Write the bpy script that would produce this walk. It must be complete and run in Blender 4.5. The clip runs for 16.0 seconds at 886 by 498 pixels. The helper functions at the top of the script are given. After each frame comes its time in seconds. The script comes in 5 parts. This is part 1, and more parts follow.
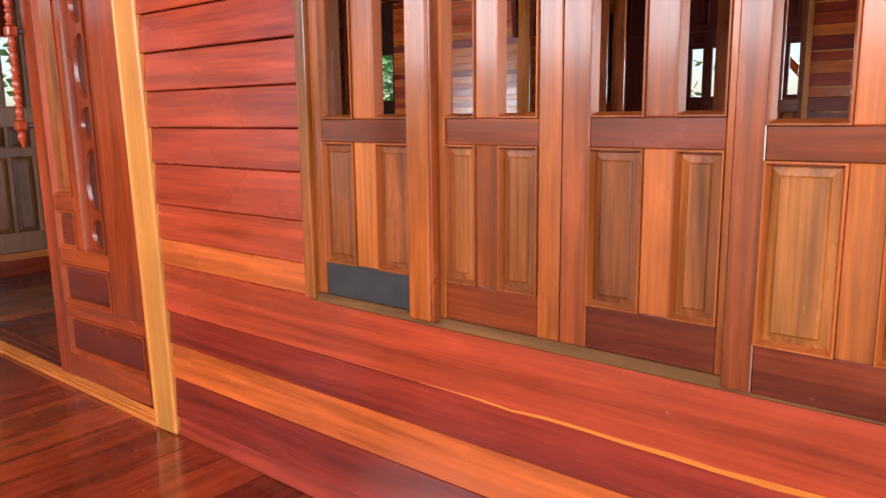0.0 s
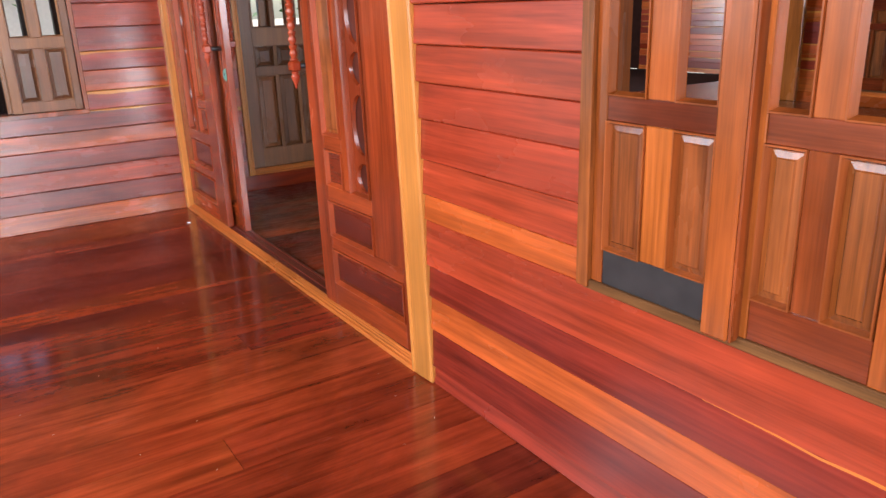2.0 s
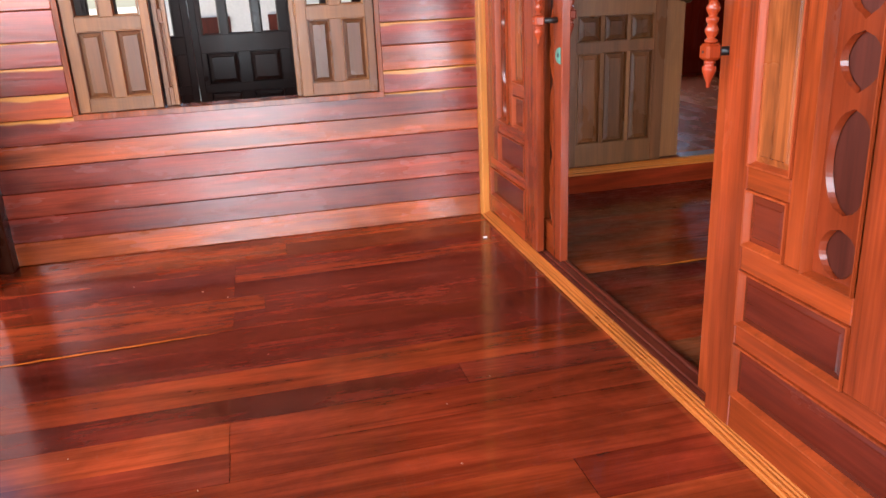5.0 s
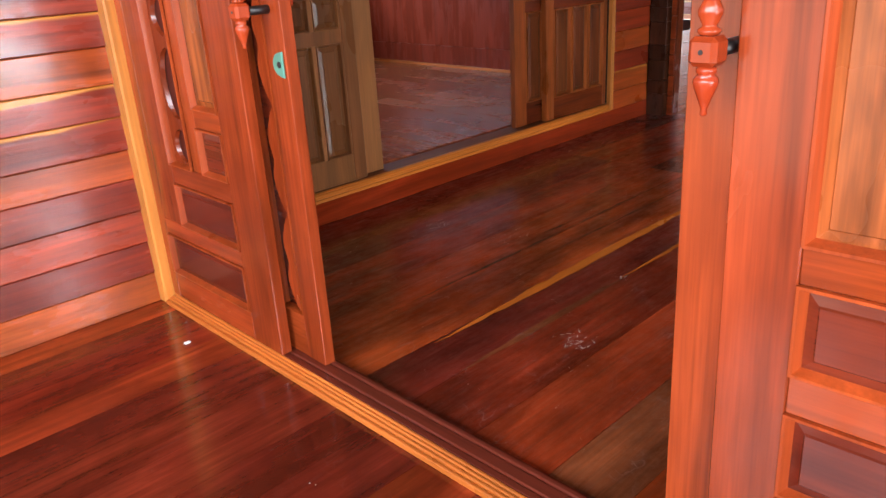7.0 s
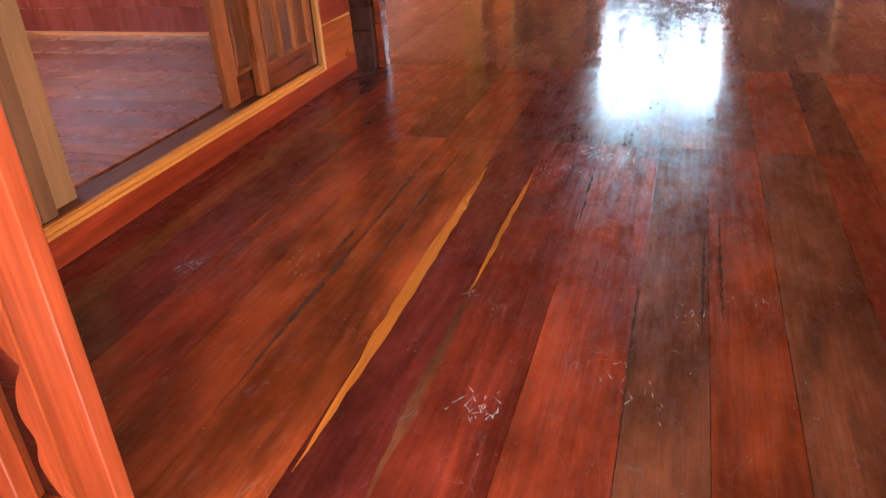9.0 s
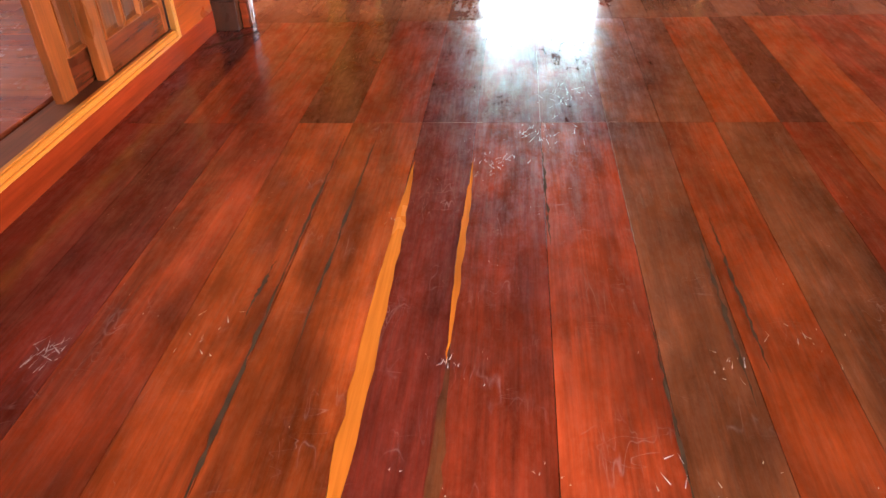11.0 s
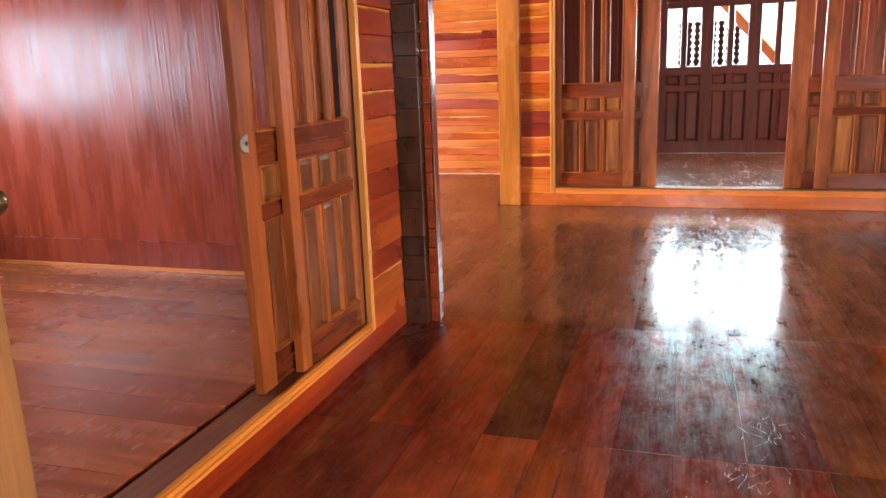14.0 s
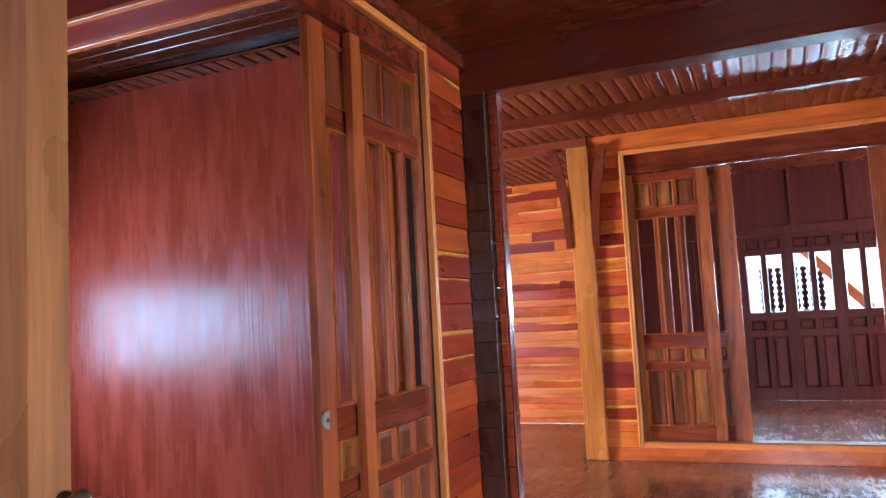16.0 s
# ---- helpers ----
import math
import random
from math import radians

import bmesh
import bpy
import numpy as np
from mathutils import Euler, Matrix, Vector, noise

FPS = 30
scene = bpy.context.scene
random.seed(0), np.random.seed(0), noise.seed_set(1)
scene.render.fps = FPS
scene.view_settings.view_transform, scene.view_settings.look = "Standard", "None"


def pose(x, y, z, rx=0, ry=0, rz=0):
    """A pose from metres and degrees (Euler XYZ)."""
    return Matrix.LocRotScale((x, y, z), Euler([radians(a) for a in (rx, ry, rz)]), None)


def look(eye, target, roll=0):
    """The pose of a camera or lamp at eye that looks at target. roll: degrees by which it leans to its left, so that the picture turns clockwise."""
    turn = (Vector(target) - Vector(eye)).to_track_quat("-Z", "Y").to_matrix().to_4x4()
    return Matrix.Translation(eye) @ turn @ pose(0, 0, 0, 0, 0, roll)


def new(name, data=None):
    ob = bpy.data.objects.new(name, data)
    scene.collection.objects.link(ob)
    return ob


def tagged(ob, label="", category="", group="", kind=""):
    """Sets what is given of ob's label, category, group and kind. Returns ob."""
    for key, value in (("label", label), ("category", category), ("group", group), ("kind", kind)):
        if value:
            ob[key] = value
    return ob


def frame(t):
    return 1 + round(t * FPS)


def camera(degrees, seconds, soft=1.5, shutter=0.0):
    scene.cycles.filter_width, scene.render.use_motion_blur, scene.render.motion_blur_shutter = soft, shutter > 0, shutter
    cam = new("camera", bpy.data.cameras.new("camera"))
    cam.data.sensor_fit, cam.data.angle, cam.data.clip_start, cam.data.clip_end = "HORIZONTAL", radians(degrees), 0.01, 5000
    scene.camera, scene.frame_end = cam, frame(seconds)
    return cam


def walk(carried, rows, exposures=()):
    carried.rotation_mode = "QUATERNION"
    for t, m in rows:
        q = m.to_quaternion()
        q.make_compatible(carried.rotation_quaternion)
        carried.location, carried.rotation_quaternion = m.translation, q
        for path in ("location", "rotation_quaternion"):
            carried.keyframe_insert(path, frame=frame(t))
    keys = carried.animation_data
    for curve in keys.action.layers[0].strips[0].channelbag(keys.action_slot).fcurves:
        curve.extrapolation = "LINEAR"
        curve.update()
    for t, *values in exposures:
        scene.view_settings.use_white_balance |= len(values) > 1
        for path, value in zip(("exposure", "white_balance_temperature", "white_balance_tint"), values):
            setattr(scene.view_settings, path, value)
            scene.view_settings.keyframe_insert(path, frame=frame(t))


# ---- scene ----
cam = camera(61.1, 16.0)
PATH = [
    (0, (-0.051, -0.037, 1.042), (-1.307, 1.478, 0.687), -0.7),
    (0.5, (-0.212, 0.027, 0.997), (-1.234, 1.692, 0.571), 2.4),
    (1, (-0.287, 0.025, 1.063), (-1.419, 1.569, 0.485), 1.1),
    (1.5, (-0.309, 0.02, 1.216), (-1.642, 1.375, 0.593), -2.5),
    (2, (-0.275, 0.004, 1.234), (-1.875, 1.031, 0.612), -1.9),
    (2.5, (-0.408, -0.054, 1.233), (-2.192, 0.598, 0.606), -1.9),
    (3, (-0.586, -0.092, 1.237), (-2.448, 0.268, 0.603), -1.8),
    (3.2, (-0.64, -0.094, 1.234), (-2.513, 0.186, 0.592), -1.7),
    (5.3, (-1.67, 0.139, 1.205), (-3.483, 0.644, 0.527), -2.9),
    (5.5, (-1.805, 0.166, 1.214), (-3.595, 0.767, 0.556), -2.4),
    (6, (-2.115, 0.196, 1.187), (-3.83, 1.003, 0.548), -1.5),
    (6.5, (-2.411, 0.157, 1.199), (-3.916, 1.265, 0.488), -3.2),
    (7, (-2.678, 0.214, 1.164), (-4.025, 1.49, 0.417), -3.4),
    (7.5, (-2.917, 0.279, 1.161), (-4.104, 1.68, 0.37), -3.5),
    (8, (-3.153, 0.278, 1.187), (-4.034, 1.856, 0.332), -5.2),
    (8.5, (-3.346, 0.384, 1.156), (-3.993, 2.049, 0.255), -3.9),
    (9, (-3.509, 0.59, 1.149), (-4.075, 2.267, 0.219), -3.7),
    (9.2, (-3.553, 0.636, 1.141), (-4.062, 2.326, 0.198), -4.1),
    (11.3, (-3.945, 1.216, 1.153), (-4.124, 2.827, -0.018), -2.8),
    (11.5, (-3.969, 1.253, 1.156), (-4.169, 2.837, -0.049), -3.2),
    (12, (-4.018, 1.296, 1.171), (-4.247, 2.88, -0.028), -3.2),
    (12.5, (-4.05, 1.288, 1.197), (-4.36, 2.962, 0.147), -2.2),
    (13, (-4.05, 1.295, 1.236), (-4.481, 3.064, 0.408), -1.9),
    (13.5, (-4.054, 1.291, 1.259), (-4.545, 3.119, 0.614), -1.5),
    (14, (-4.052, 1.272, 1.3), (-4.651, 3.124, 0.84), -2.1),
    (14.5, (-4.056, 1.268, 1.34), (-4.837, 3.092, 1.09), -3.6),
    (15, (-4.056, 1.274, 1.372), (-4.932, 3.069, 1.277), -4.0),
    (15.5, (-4.049, 1.277, 1.414), (-4.912, 3.081, 1.472), -3.1),
    (16, (-4.046, 1.287, 1.425), (-4.833, 3.118, 1.6), -3.0),
]
walk(cam, [(t, look(eye, target, roll)) for t, eye, target, roll in PATH],
     exposures=[(0.0, 0.47, 6500, 10), (1.5, 0.5, 6500, 10), (3.0, 0.65, 6000, 10), (5.5, 0.95, 6450, 10), (7.0, 1.15, 6600, 10), (8.0, 1.4, 6050, 10), (8.5, 1.7, 5750, 10), (9.0, 2.05, 5900, 10), (11.3, 2.75, 6900, 10), (12.3, 2.85, 7000, 10), (13.2, 2.5, 7100, 10), (14.5, 2.05, 6900, 10), (15.3, 1.98, 5700, 10), (16.0, 1.95, 5350, 10)])

# ---- world, sun and daylight ----
world = bpy.data.worlds.new("sky")
scene.world = world
world.use_nodes = True
_n = world.node_tree.nodes
_sky = _n.new("ShaderNodeTexSky")
_sky.sky_type, _sky.sun_disc = "NISHITA", False
_sky.sun_elevation, _sky.sun_rotation = radians(70), radians(199)
world.node_tree.links.new(_sky.outputs[0], _n["Background"].inputs[0])
_n["Background"].inputs[1].default_value = 0.15

sun = new("sun", bpy.data.lights.new("sun", "SUN"))
sun.data.energy, sun.data.angle, sun.data.color = 5.0, radians(0.6), (1.0, 0.95, 0.86)
sun.matrix_world = look((-7, -20, 60), (0, 0, 0))


def daylight(name, eye, target, w, h, watts, colour=(0.86, 0.93, 1.0)):
    """Sky light that enters by an opening; some openings are unseen and added."""
    ob = new(name, bpy.data.lights.new(name, "AREA"))
    ob.data.shape, ob.data.size, ob.data.size_y, ob.data.energy, ob.data.color = "RECTANGLE", w, h, watts, colour
    ob.matrix_world = look(eye, target)
    return ob


daylight("porch_daylight", (-1.0, -2.3, 2.1), (-1.1, 1.2, 0.7), 7.4, 1.4, 260)
daylight("porch_end_daylight", (4.6, -0.1, 1.45), (-5, 0.0, 0.6), 2.4, 2.4, 220)
daylight("far_window_daylight", (-3.0, 12.7, 2.0), (-3.0, 5.0, 1.0), 5.0, 1.7, 440, (0.64, 0.85, 1.0))
daylight("side_room_daylight", (-9.1, 3.1, 1.45), (-5.5, 3.1, 1.2), 2.6, 0.62, 72, (0.46, 0.73, 1.0))
# added lamp past the unseen hall end, lifts the side wall and floor
daylight("hall_end_fill", (4.2, 3.2, 1.5), (-5, 3.5, 1.75), 3.0, 1.2, 185)
# added lamp at an unseen opening, brightens the passage boards
daylight("passage_fill", (-11.2, 5.95, 1.5), (-6.5, 9.0, 1.2), 1.1, 1.1, 330)
# unseen side opening is assumed; its lamp brightens the far room floor
daylight("far_room_side_light", (1.2, 10.0, 1.5), (-5, 10.0, 0.6), 2.0, 1.2, 260)


# ---- materials ----
def nodes_of(name):
    m = bpy.data.materials.new(name)
    m.use_nodes = True
    return m, m.node_tree.nodes, m.node_tree.links, m.node_tree.nodes["Principled BSDF"]


def ramp(n, stops):
    r = n.new("ShaderNodeValToRGB")
    e = r.color_ramp.elements
    while len(e) < len(stops):
        e.new(0.5)
    while len(e) > max(1, len(stops)):
        e.remove(e[-1])
    for el, (p, c) in zip(e, stops):
        el.position, el.color = p, (*c, 1)
    return r


def wood(name, tones, axis, rough=0.22, contrast=0.55, coat=0.08, scratch=0.0, sap=0.0, across=2, grime=0.25, bump=0.12, side=11.0, along=0.9, coat_rough=0.0, blot=(1.2, 2.2), fine_amt=0.9, stain=0.0, deep=(0.74, 0.45), spec=0.4, uneven=1.0):
    """Varnished wood. tones: piece colours picked by the object's random; axis: the grain's way; sap: share of pieces with a pale streak."""
    m, n, l, b = nodes_of(name)
    tc, info = n.new("ShaderNodeTexCoord"), n.new("ShaderNodeObjectInfo")
    shift = n.new("ShaderNodeVectorMath")
    shift.operation = "MULTIPLY_ADD"
    rnd = n.new("ShaderNodeCombineXYZ")
    for s in rnd.inputs:
        l.new(info.outputs["Random"], s)
    l.new(rnd.outputs[0], shift.inputs[0])
    shift.inputs[1].default_value = (37.0, 53.0, 71.0)
    l.new(tc.outputs["Object"], shift.inputs[2])

    def stretched(run, wide):
        mp = n.new("ShaderNodeMapping")
        sc = [wide, wide, wide]
        sc[axis] = run
        mp.inputs["Scale"].default_value = sc
        l.new(shift.outputs[0], mp.inputs[0])
        return mp

    def noise_of(mp, scale, detail, rough_, dist=0.0):
        t = n.new("ShaderNodeTexNoise")
        t.inputs["Scale"].default_value, t.inputs["Detail"].default_value = scale, detail
        t.inputs["Roughness"].default_value, t.inputs["Distortion"].default_value = rough_, dist
        l.new(mp.outputs[0], t.inputs["Vector"])
        return t

    fine = noise_of(stretched(3.0, 110.0), 1.0, 4, 0.65)
    broad = noise_of(stretched(along, side), 1.0, 3, 0.55, 1.2)
    blotch = noise_of(stretched(*blot), 1.0, 4, 0.62)
    piece = ramp(n, [(i / len(tones), (c[0], c[1] * deep[0], c[2] * deep[1])) for i, c in enumerate(tones)])
    piece.color_ramp.interpolation = "CONSTANT"
    l.new(info.outputs["Random"], piece.inputs[0])

    def mul(fac_socket, lo, hi, colour_socket, amount):
        r = ramp(n, [(0.32, (lo,) * 3), (0.68, (hi,) * 3)])
        l.new(fac_socket, r.inputs[0])
        x = n.new("ShaderNodeMix")
        x.data_type, x.blend_type = "RGBA", "MULTIPLY"
        x.inputs[0].default_value = amount
        l.new(colour_socket, x.inputs[6]), l.new(r.outputs[0], x.inputs[7])
        return x.outputs[2]

    col = mul(broad.outputs[0], 0.38, 1.35, piece.outputs[0], contrast)
    col = mul(fine.outputs[0], 0.55, 1.2, col, contrast * fine_amt)
    col = mul(blotch.outputs[0], 0.34, 1.3, col, grime)
    if stain:
        geo = n.new("ShaderNodeNewGeometry")
        mp = n.new("ShaderNodeMapping")
        sc3 = [3.4, 3.4, 3.4]
        sc3[axis] = 1.5
        mp.inputs["Scale"].default_value = sc3
        l.new(geo.outputs["Position"], mp.inputs[0])
        col = mul(noise_of(mp, 1.0, 6, 0.68, 0.6).outputs[0], 0.22, 1.3, col, stain)
    if sap:
        sep = n.new("ShaderNodeSeparateXYZ")
        l.new(tc.outputs["Generated"], sep.inputs[0])
        wob = noise_of(stretched(1.6, 1.0), 1.0, 3, 0.6)
        add = n.new("ShaderNodeMath")
        add.operation = "MULTIPLY_ADD"
        l.new(wob.outputs[0], add.inputs[0])
        add.inputs[1].default_value = 0.9
        l.new(sep.outputs[across], add.inputs[2])
        step = n.new("ShaderNodeMapRange")
        l.new(add.outputs[0], step.inputs[0])
        step.inputs[1].default_value, step.inputs[2].default_value = 1.33, 1.40
        pick = n.new("ShaderNodeMath")
        pick.operation = "FRACT"
        ten = n.new("ShaderNodeMath")
        ten.operation = "MULTIPLY"
        l.new(info.outputs["Random"], ten.inputs[0])
        ten.inputs[1].default_value = 17.3
        l.new(ten.outputs[0], pick.inputs[0])
        less = n.new("ShaderNodeMath")
        less.operation = "LESS_THAN"
        l.new(pick.outputs[0], less.inputs[0])
        less.inputs[1].default_value = sap
        both = n.new("ShaderNodeMath")
        both.operation = "MULTIPLY"
        l.new(step.outputs[0], both.inputs[0]), l.new(less.outputs[0], both.inputs[1])
        x = n.new("ShaderNodeMix")
        x.data_type = "RGBA"
        l.new(both.outputs[0], x.inputs[0]), l.new(col, x.inputs[6])
        x.inputs[7].default_value = (0.55, 0.21, 0.035, 1)
        col = x.outputs[2]
    l.new(col, b.inputs["Base Color"])
    rr = ramp(n, [(0.3, (max(0.04, rough - 0.08 * uneven),) * 3), (0.7, (rough + 0.12 * uneven,) * 3)])
    l.new(blotch.outputs[0], rr.inputs[0])
    rough_socket = rr.outputs[0]
    if scratch:
        geo2 = n.new("ShaderNodeNewGeometry")

        def laid(scale, turn=0.0):
            mp = n.new("ShaderNodeMapping")
            mp.inputs["Scale"].default_value, mp.inputs["Rotation"].default_value = scale, (0, 0, radians(turn))
            l.new(geo2.outputs["Position"], mp.inputs[0])
            return mp

        def maths(op, a, b_=None):
            t = n.new("ShaderNodeMath")
            t.operation = op
            for k, v in enumerate((a, b_)):
                if v is None:
                    continue
                if isinstance(v, float):
                    t.inputs[k].default_value = v
                else:
                    l.new(v, t.inputs[k])
            return t.outputs[0]

        def hairlines(scale, turn, width):
            t = noise_of(laid(scale, turn), 1.0, 2, 0.5, 0.4)
            d = maths("ABSOLUTE", maths("SUBTRACT", t.outputs[0], 0.5))
            mr = n.new("ShaderNodeMapRange")
            l.new(d, mr.inputs[0])
            mr.inputs[1].default_value, mr.inputs[2].default_value, mr.inputs[3].default_value, mr.inputs[4].default_value = 0.0, width, 1.0, 0.0
            return mr.outputs[0]

        patch = ramp(n, [(0.40, (0.2,) * 3), (0.58, (1,) * 3)])
        l.new(noise_of(laid((8.0, 4.0, 7.0)), 1.0, 8, 0.82, 0.1).outputs[0], patch.inputs[0])
        streaky = ramp(n, [(0.36, (0.35,) * 3), (0.64, (1,) * 3)])
        l.new(noise_of(laid((46.0, 3.5, 20.0)), 1.0, 5, 0.75, 0.3).outputs[0], streaky.inputs[0])
        wear = maths("MULTIPLY", patch.outputs[0], streaky.outputs[0])
        broken = ramp(n, [(0.50, (0,) * 3), (0.66, (1,) * 3)])
        l.new(noise_of(laid((7.0, 4.0, 5.0), 30.0), 1.0, 5, 0.7).outputs[0], broken.inputs[0])
        lines = maths("MAXIMUM", hairlines((15.0, 2.6, 6.0), 9.0, 0.007), maths("MAXIMUM", hairlines((10.0, 3.2, 6.0), -24.0, 0.006), hairlines((3.0, 12.0, 6.0), 12.0, 0.005)))
        lines = maths("MULTIPLY", lines, broken.outputs[0])
        worn = n.new("ShaderNodeMix")
        worn.data_type = "RGBA"
        l.new(maths("MULTIPLY", lines, float(scratch) * 0.8), worn.inputs[0]), l.new(col, worn.inputs[6])
        worn.inputs[7].default_value = (0.42, 0.30, 0.27, 1)
        l.new(worn.outputs[2], b.inputs["Base Color"])
        l.new(maths("MULTIPLY", maths("MAXIMUM", wear, lines), float(coat)), b.inputs["Coat Weight"])
        rough_socket = maths("ADD", maths("MULTIPLY", wear, float(scratch) * 0.35), rough_socket)
    l.new(rough_socket, b.inputs["Roughness"])
    b.inputs["Specular IOR Level"].default_value = spec
    b.inputs["Coat Weight"].default_value, b.inputs["Coat Roughness"].default_value = coat, coat_rough or max(0.05, rough * 0.6)
    bp = n.new("ShaderNodeBump")
    bp.inputs["Strength"].default_value, bp.inputs["Distance"].default_value = bump, 0.004
    mixh = n.new("ShaderNodeMath")
    mixh.operation = "MULTIPLY_ADD"
    l.new(fine.outputs[0], mixh.inputs[0])
    mixh.inputs[1].default_value = 0.35
    l.new(broad.outputs[0], mixh.inputs[2])
    l.new(mixh.outputs[0], bp.inputs["Height"])
    l.new(bp.outputs[0], b.inputs["Normal"])
    return m


def plain(name, colour, rough=0.5, metal=0.0, vary=0.3, scale=14.0, bump=0.1):
    m, n, l, b = nodes_of(name)
    tc, t = n.new("ShaderNodeTexCoord"), n.new("ShaderNodeTexNoise")
    t.inputs["Scale"].default_value, t.inputs["Detail"].default_value = scale, 5
    l.new(tc.outputs["Object"], t.inputs["Vector"])
    r = ramp(n, [(0.3, tuple(c * (1 - vary) for c in colour)), (0.7, tuple(min(1, c * (1 + vary)) for c in colour))])
    l.new(t.outputs[0], r.inputs[0]), l.new(r.outputs[0], b.inputs["Base Color"])
    b.inputs["Roughness"].default_value, b.inputs["Metallic"].default_value = rough, metal
    bp = n.new("ShaderNodeBump")
    bp.inputs["Strength"].default_value, bp.inputs["Distance"].default_value = bump, 0.003
    l.new(t.outputs[0], bp.inputs["Height"]), l.new(bp.outputs[0], b.inputs["Normal"])
    return m


RED = [(0.25, 0.030, 0.018), (0.36, 0.050, 0.014), (0.24, 0.024, 0.012), (0.46, 0.085, 0.018), (0.28, 0.032, 0.014)]
HALLW = [(0.20, 0.02, 0.008), (0.44, 0.095, 0.016), (0.52, 0.16, 0.03), (0.30, 0.04, 0.012), (0.48, 0.12, 0.02)]
M_board_x = wood("wall_board_along_x", RED, 0, 0.27, 0.7, sap=0.15, grime=0.4)
BX = dict(axis=0, rough=0.22, contrast=0.62, coat=0.15, grime=0.35, blot=(1.5, 4.0), side=14.0)
M_bx_coral = wood("coral_red_board", [(0.34, 0.052, 0.032), (0.38, 0.062, 0.034), (0.31, 0.044, 0.03)], **BX)
M_bx_maroon = wood("maroon_board", [(0.20, 0.026, 0.022), (0.24, 0.032, 0.024)], **BX)
M_bx_orange = wood("orange_board", [(0.46, 0.105, 0.03), (0.50, 0.12, 0.034)], **BX)
M_board_y = wood("wall_board_along_y", RED, 1, 0.21, 0.65, 0.4, sap=0.45, grime=0.4, bump=0.4)
M_hall_x = wood("hall_board_along_x", HALLW, 0, 0.3, 0.55, sap=0.5)
M_hall_y = wood("hall_board_along_y", [(0.30, 0.045, 0.02), (0.40, 0.085, 0.024), (0.35, 0.06, 0.02), (0.44, 0.10, 0.028), (0.26, 0.036, 0.018)], 1, 0.3, 0.55, sap=0.2)
M_porch_floor = wood("porch_floor_wood", [(0.16, 0.026, 0.022), (0.33, 0.06, 0.028), (0.25, 0.038, 0.024), (0.38, 0.075, 0.034), (0.19, 0.034, 0.026), (0.30, 0.052, 0.028)], 1, 0.10, 0.7, 0.9, 0.05, bump=0.05, stain=0.55, grime=0.6, coat_rough=0.2, uneven=0.6, blot=(1.8, 5.0), fine_amt=0.6)
HF = dict(axis=1, bump=0.08, rough=0.13, contrast=0.75, coat=1.0, coat_rough=0.33, scratch=0.28, uneven=0.4, stain=0.58, grime=0.6, blot=(2.6, 5.5), fine_amt=0.85, side=6.5, along=1.1)
M_hf_dark = wood("hall_floor_maroon", [(0.157, 0.024, 0.024), (0.183, 0.030, 0.026)], **HF)
M_hf_red = wood("hall_floor_red", [(0.287, 0.049, 0.024), (0.322, 0.056, 0.026), (0.252, 0.040, 0.023)], **HF)
M_hf_orange = wood("hall_floor_orange", [(0.355, 0.070, 0.024), (0.385, 0.080, 0.026)], **HF)
M_hf_brown = wood("hall_floor_brown", [(0.226, 0.078, 0.044), (0.261, 0.091, 0.049)], **HF)
M_hf_black = wood("hall_floor_blackish", [(0.065, 0.019, 0.014), (0.078, 0.023, 0.016)], **HF)
M_dark_mark = plain("dark_crack_and_strip", (0.06, 0.03, 0.016), 0.8)
M_dark_mark.node_tree.nodes["Principled BSDF"].inputs["Specular IOR Level"].default_value = 0.05
M_dust = plain("joint_dust", (0.36, 0.26, 0.21), 0.8)
M_scuff = plain("pale_scuff", (0.6, 0.5, 0.45), 0.6)
M_far_floor = wood("far_hall_floor_wood", [(0.18, 0.085, 0.07), (0.22, 0.10, 0.08), (0.16, 0.072, 0.06), (0.20, 0.08, 0.06)], 1, 0.12, 0.5, 0.45, 0.10, uneven=0.3, stain=0.6, grime=0.6, coat_rough=0.32, blot=(2.0, 3.0), bump=0.03)
M_room_floor = wood("side_room_floor_wood", [(0.34, 0.095, 0.055), (0.40, 0.12, 0.065), (0.31, 0.08, 0.05)], 0, 0.2, 0.45, 0.5, 0.2, stain=0.3, coat_rough=0.25)
M_stile = wood("door_stile_wood", [(0.36, 0.105, 0.03), (0.48, 0.155, 0.042), (0.27, 0.07, 0.024), (0.42, 0.125, 0.036)], 2, 0.2, 0.7, 0.35, grime=0.5, blot=(2.0, 6.0))
M_rail = wood("door_rail_wood", [(0.14, 0.030, 0.016), (0.21, 0.048, 0.02), (0.17, 0.034, 0.017)], 0, 0.17, 0.7, 0.25, grime=0.5, blot=(2.5, 6.0))
M_panel = wood("door_panel_wood", [(0.29, 0.10, 0.034), (0.40, 0.16, 0.052), (0.24, 0.078, 0.028)], 2, 0.2, 0.9, 0.3, grime=0.6, blot=(2.0, 8.0))
M_rpanel = wood("red_panel_wood", [(0.12, 0.021, 0.015), (0.16, 0.03, 0.018)], 0, 0.16, 0.4, 0.3, grime=0.4, blot=(2.0, 6.0))
M_mould = wood("moulding_wood", [(0.34, 0.068, 0.024), (0.38, 0.078, 0.026)], 2, 0.32, 0.5, 0.04, grime=0.4, spec=0.25)
M_mould_brown = wood("brown_moulding_wood", [(0.27, 0.08, 0.026), (0.33, 0.10, 0.03)], 2, 0.34, 0.5, 0.03, grime=0.4, spec=0.22)
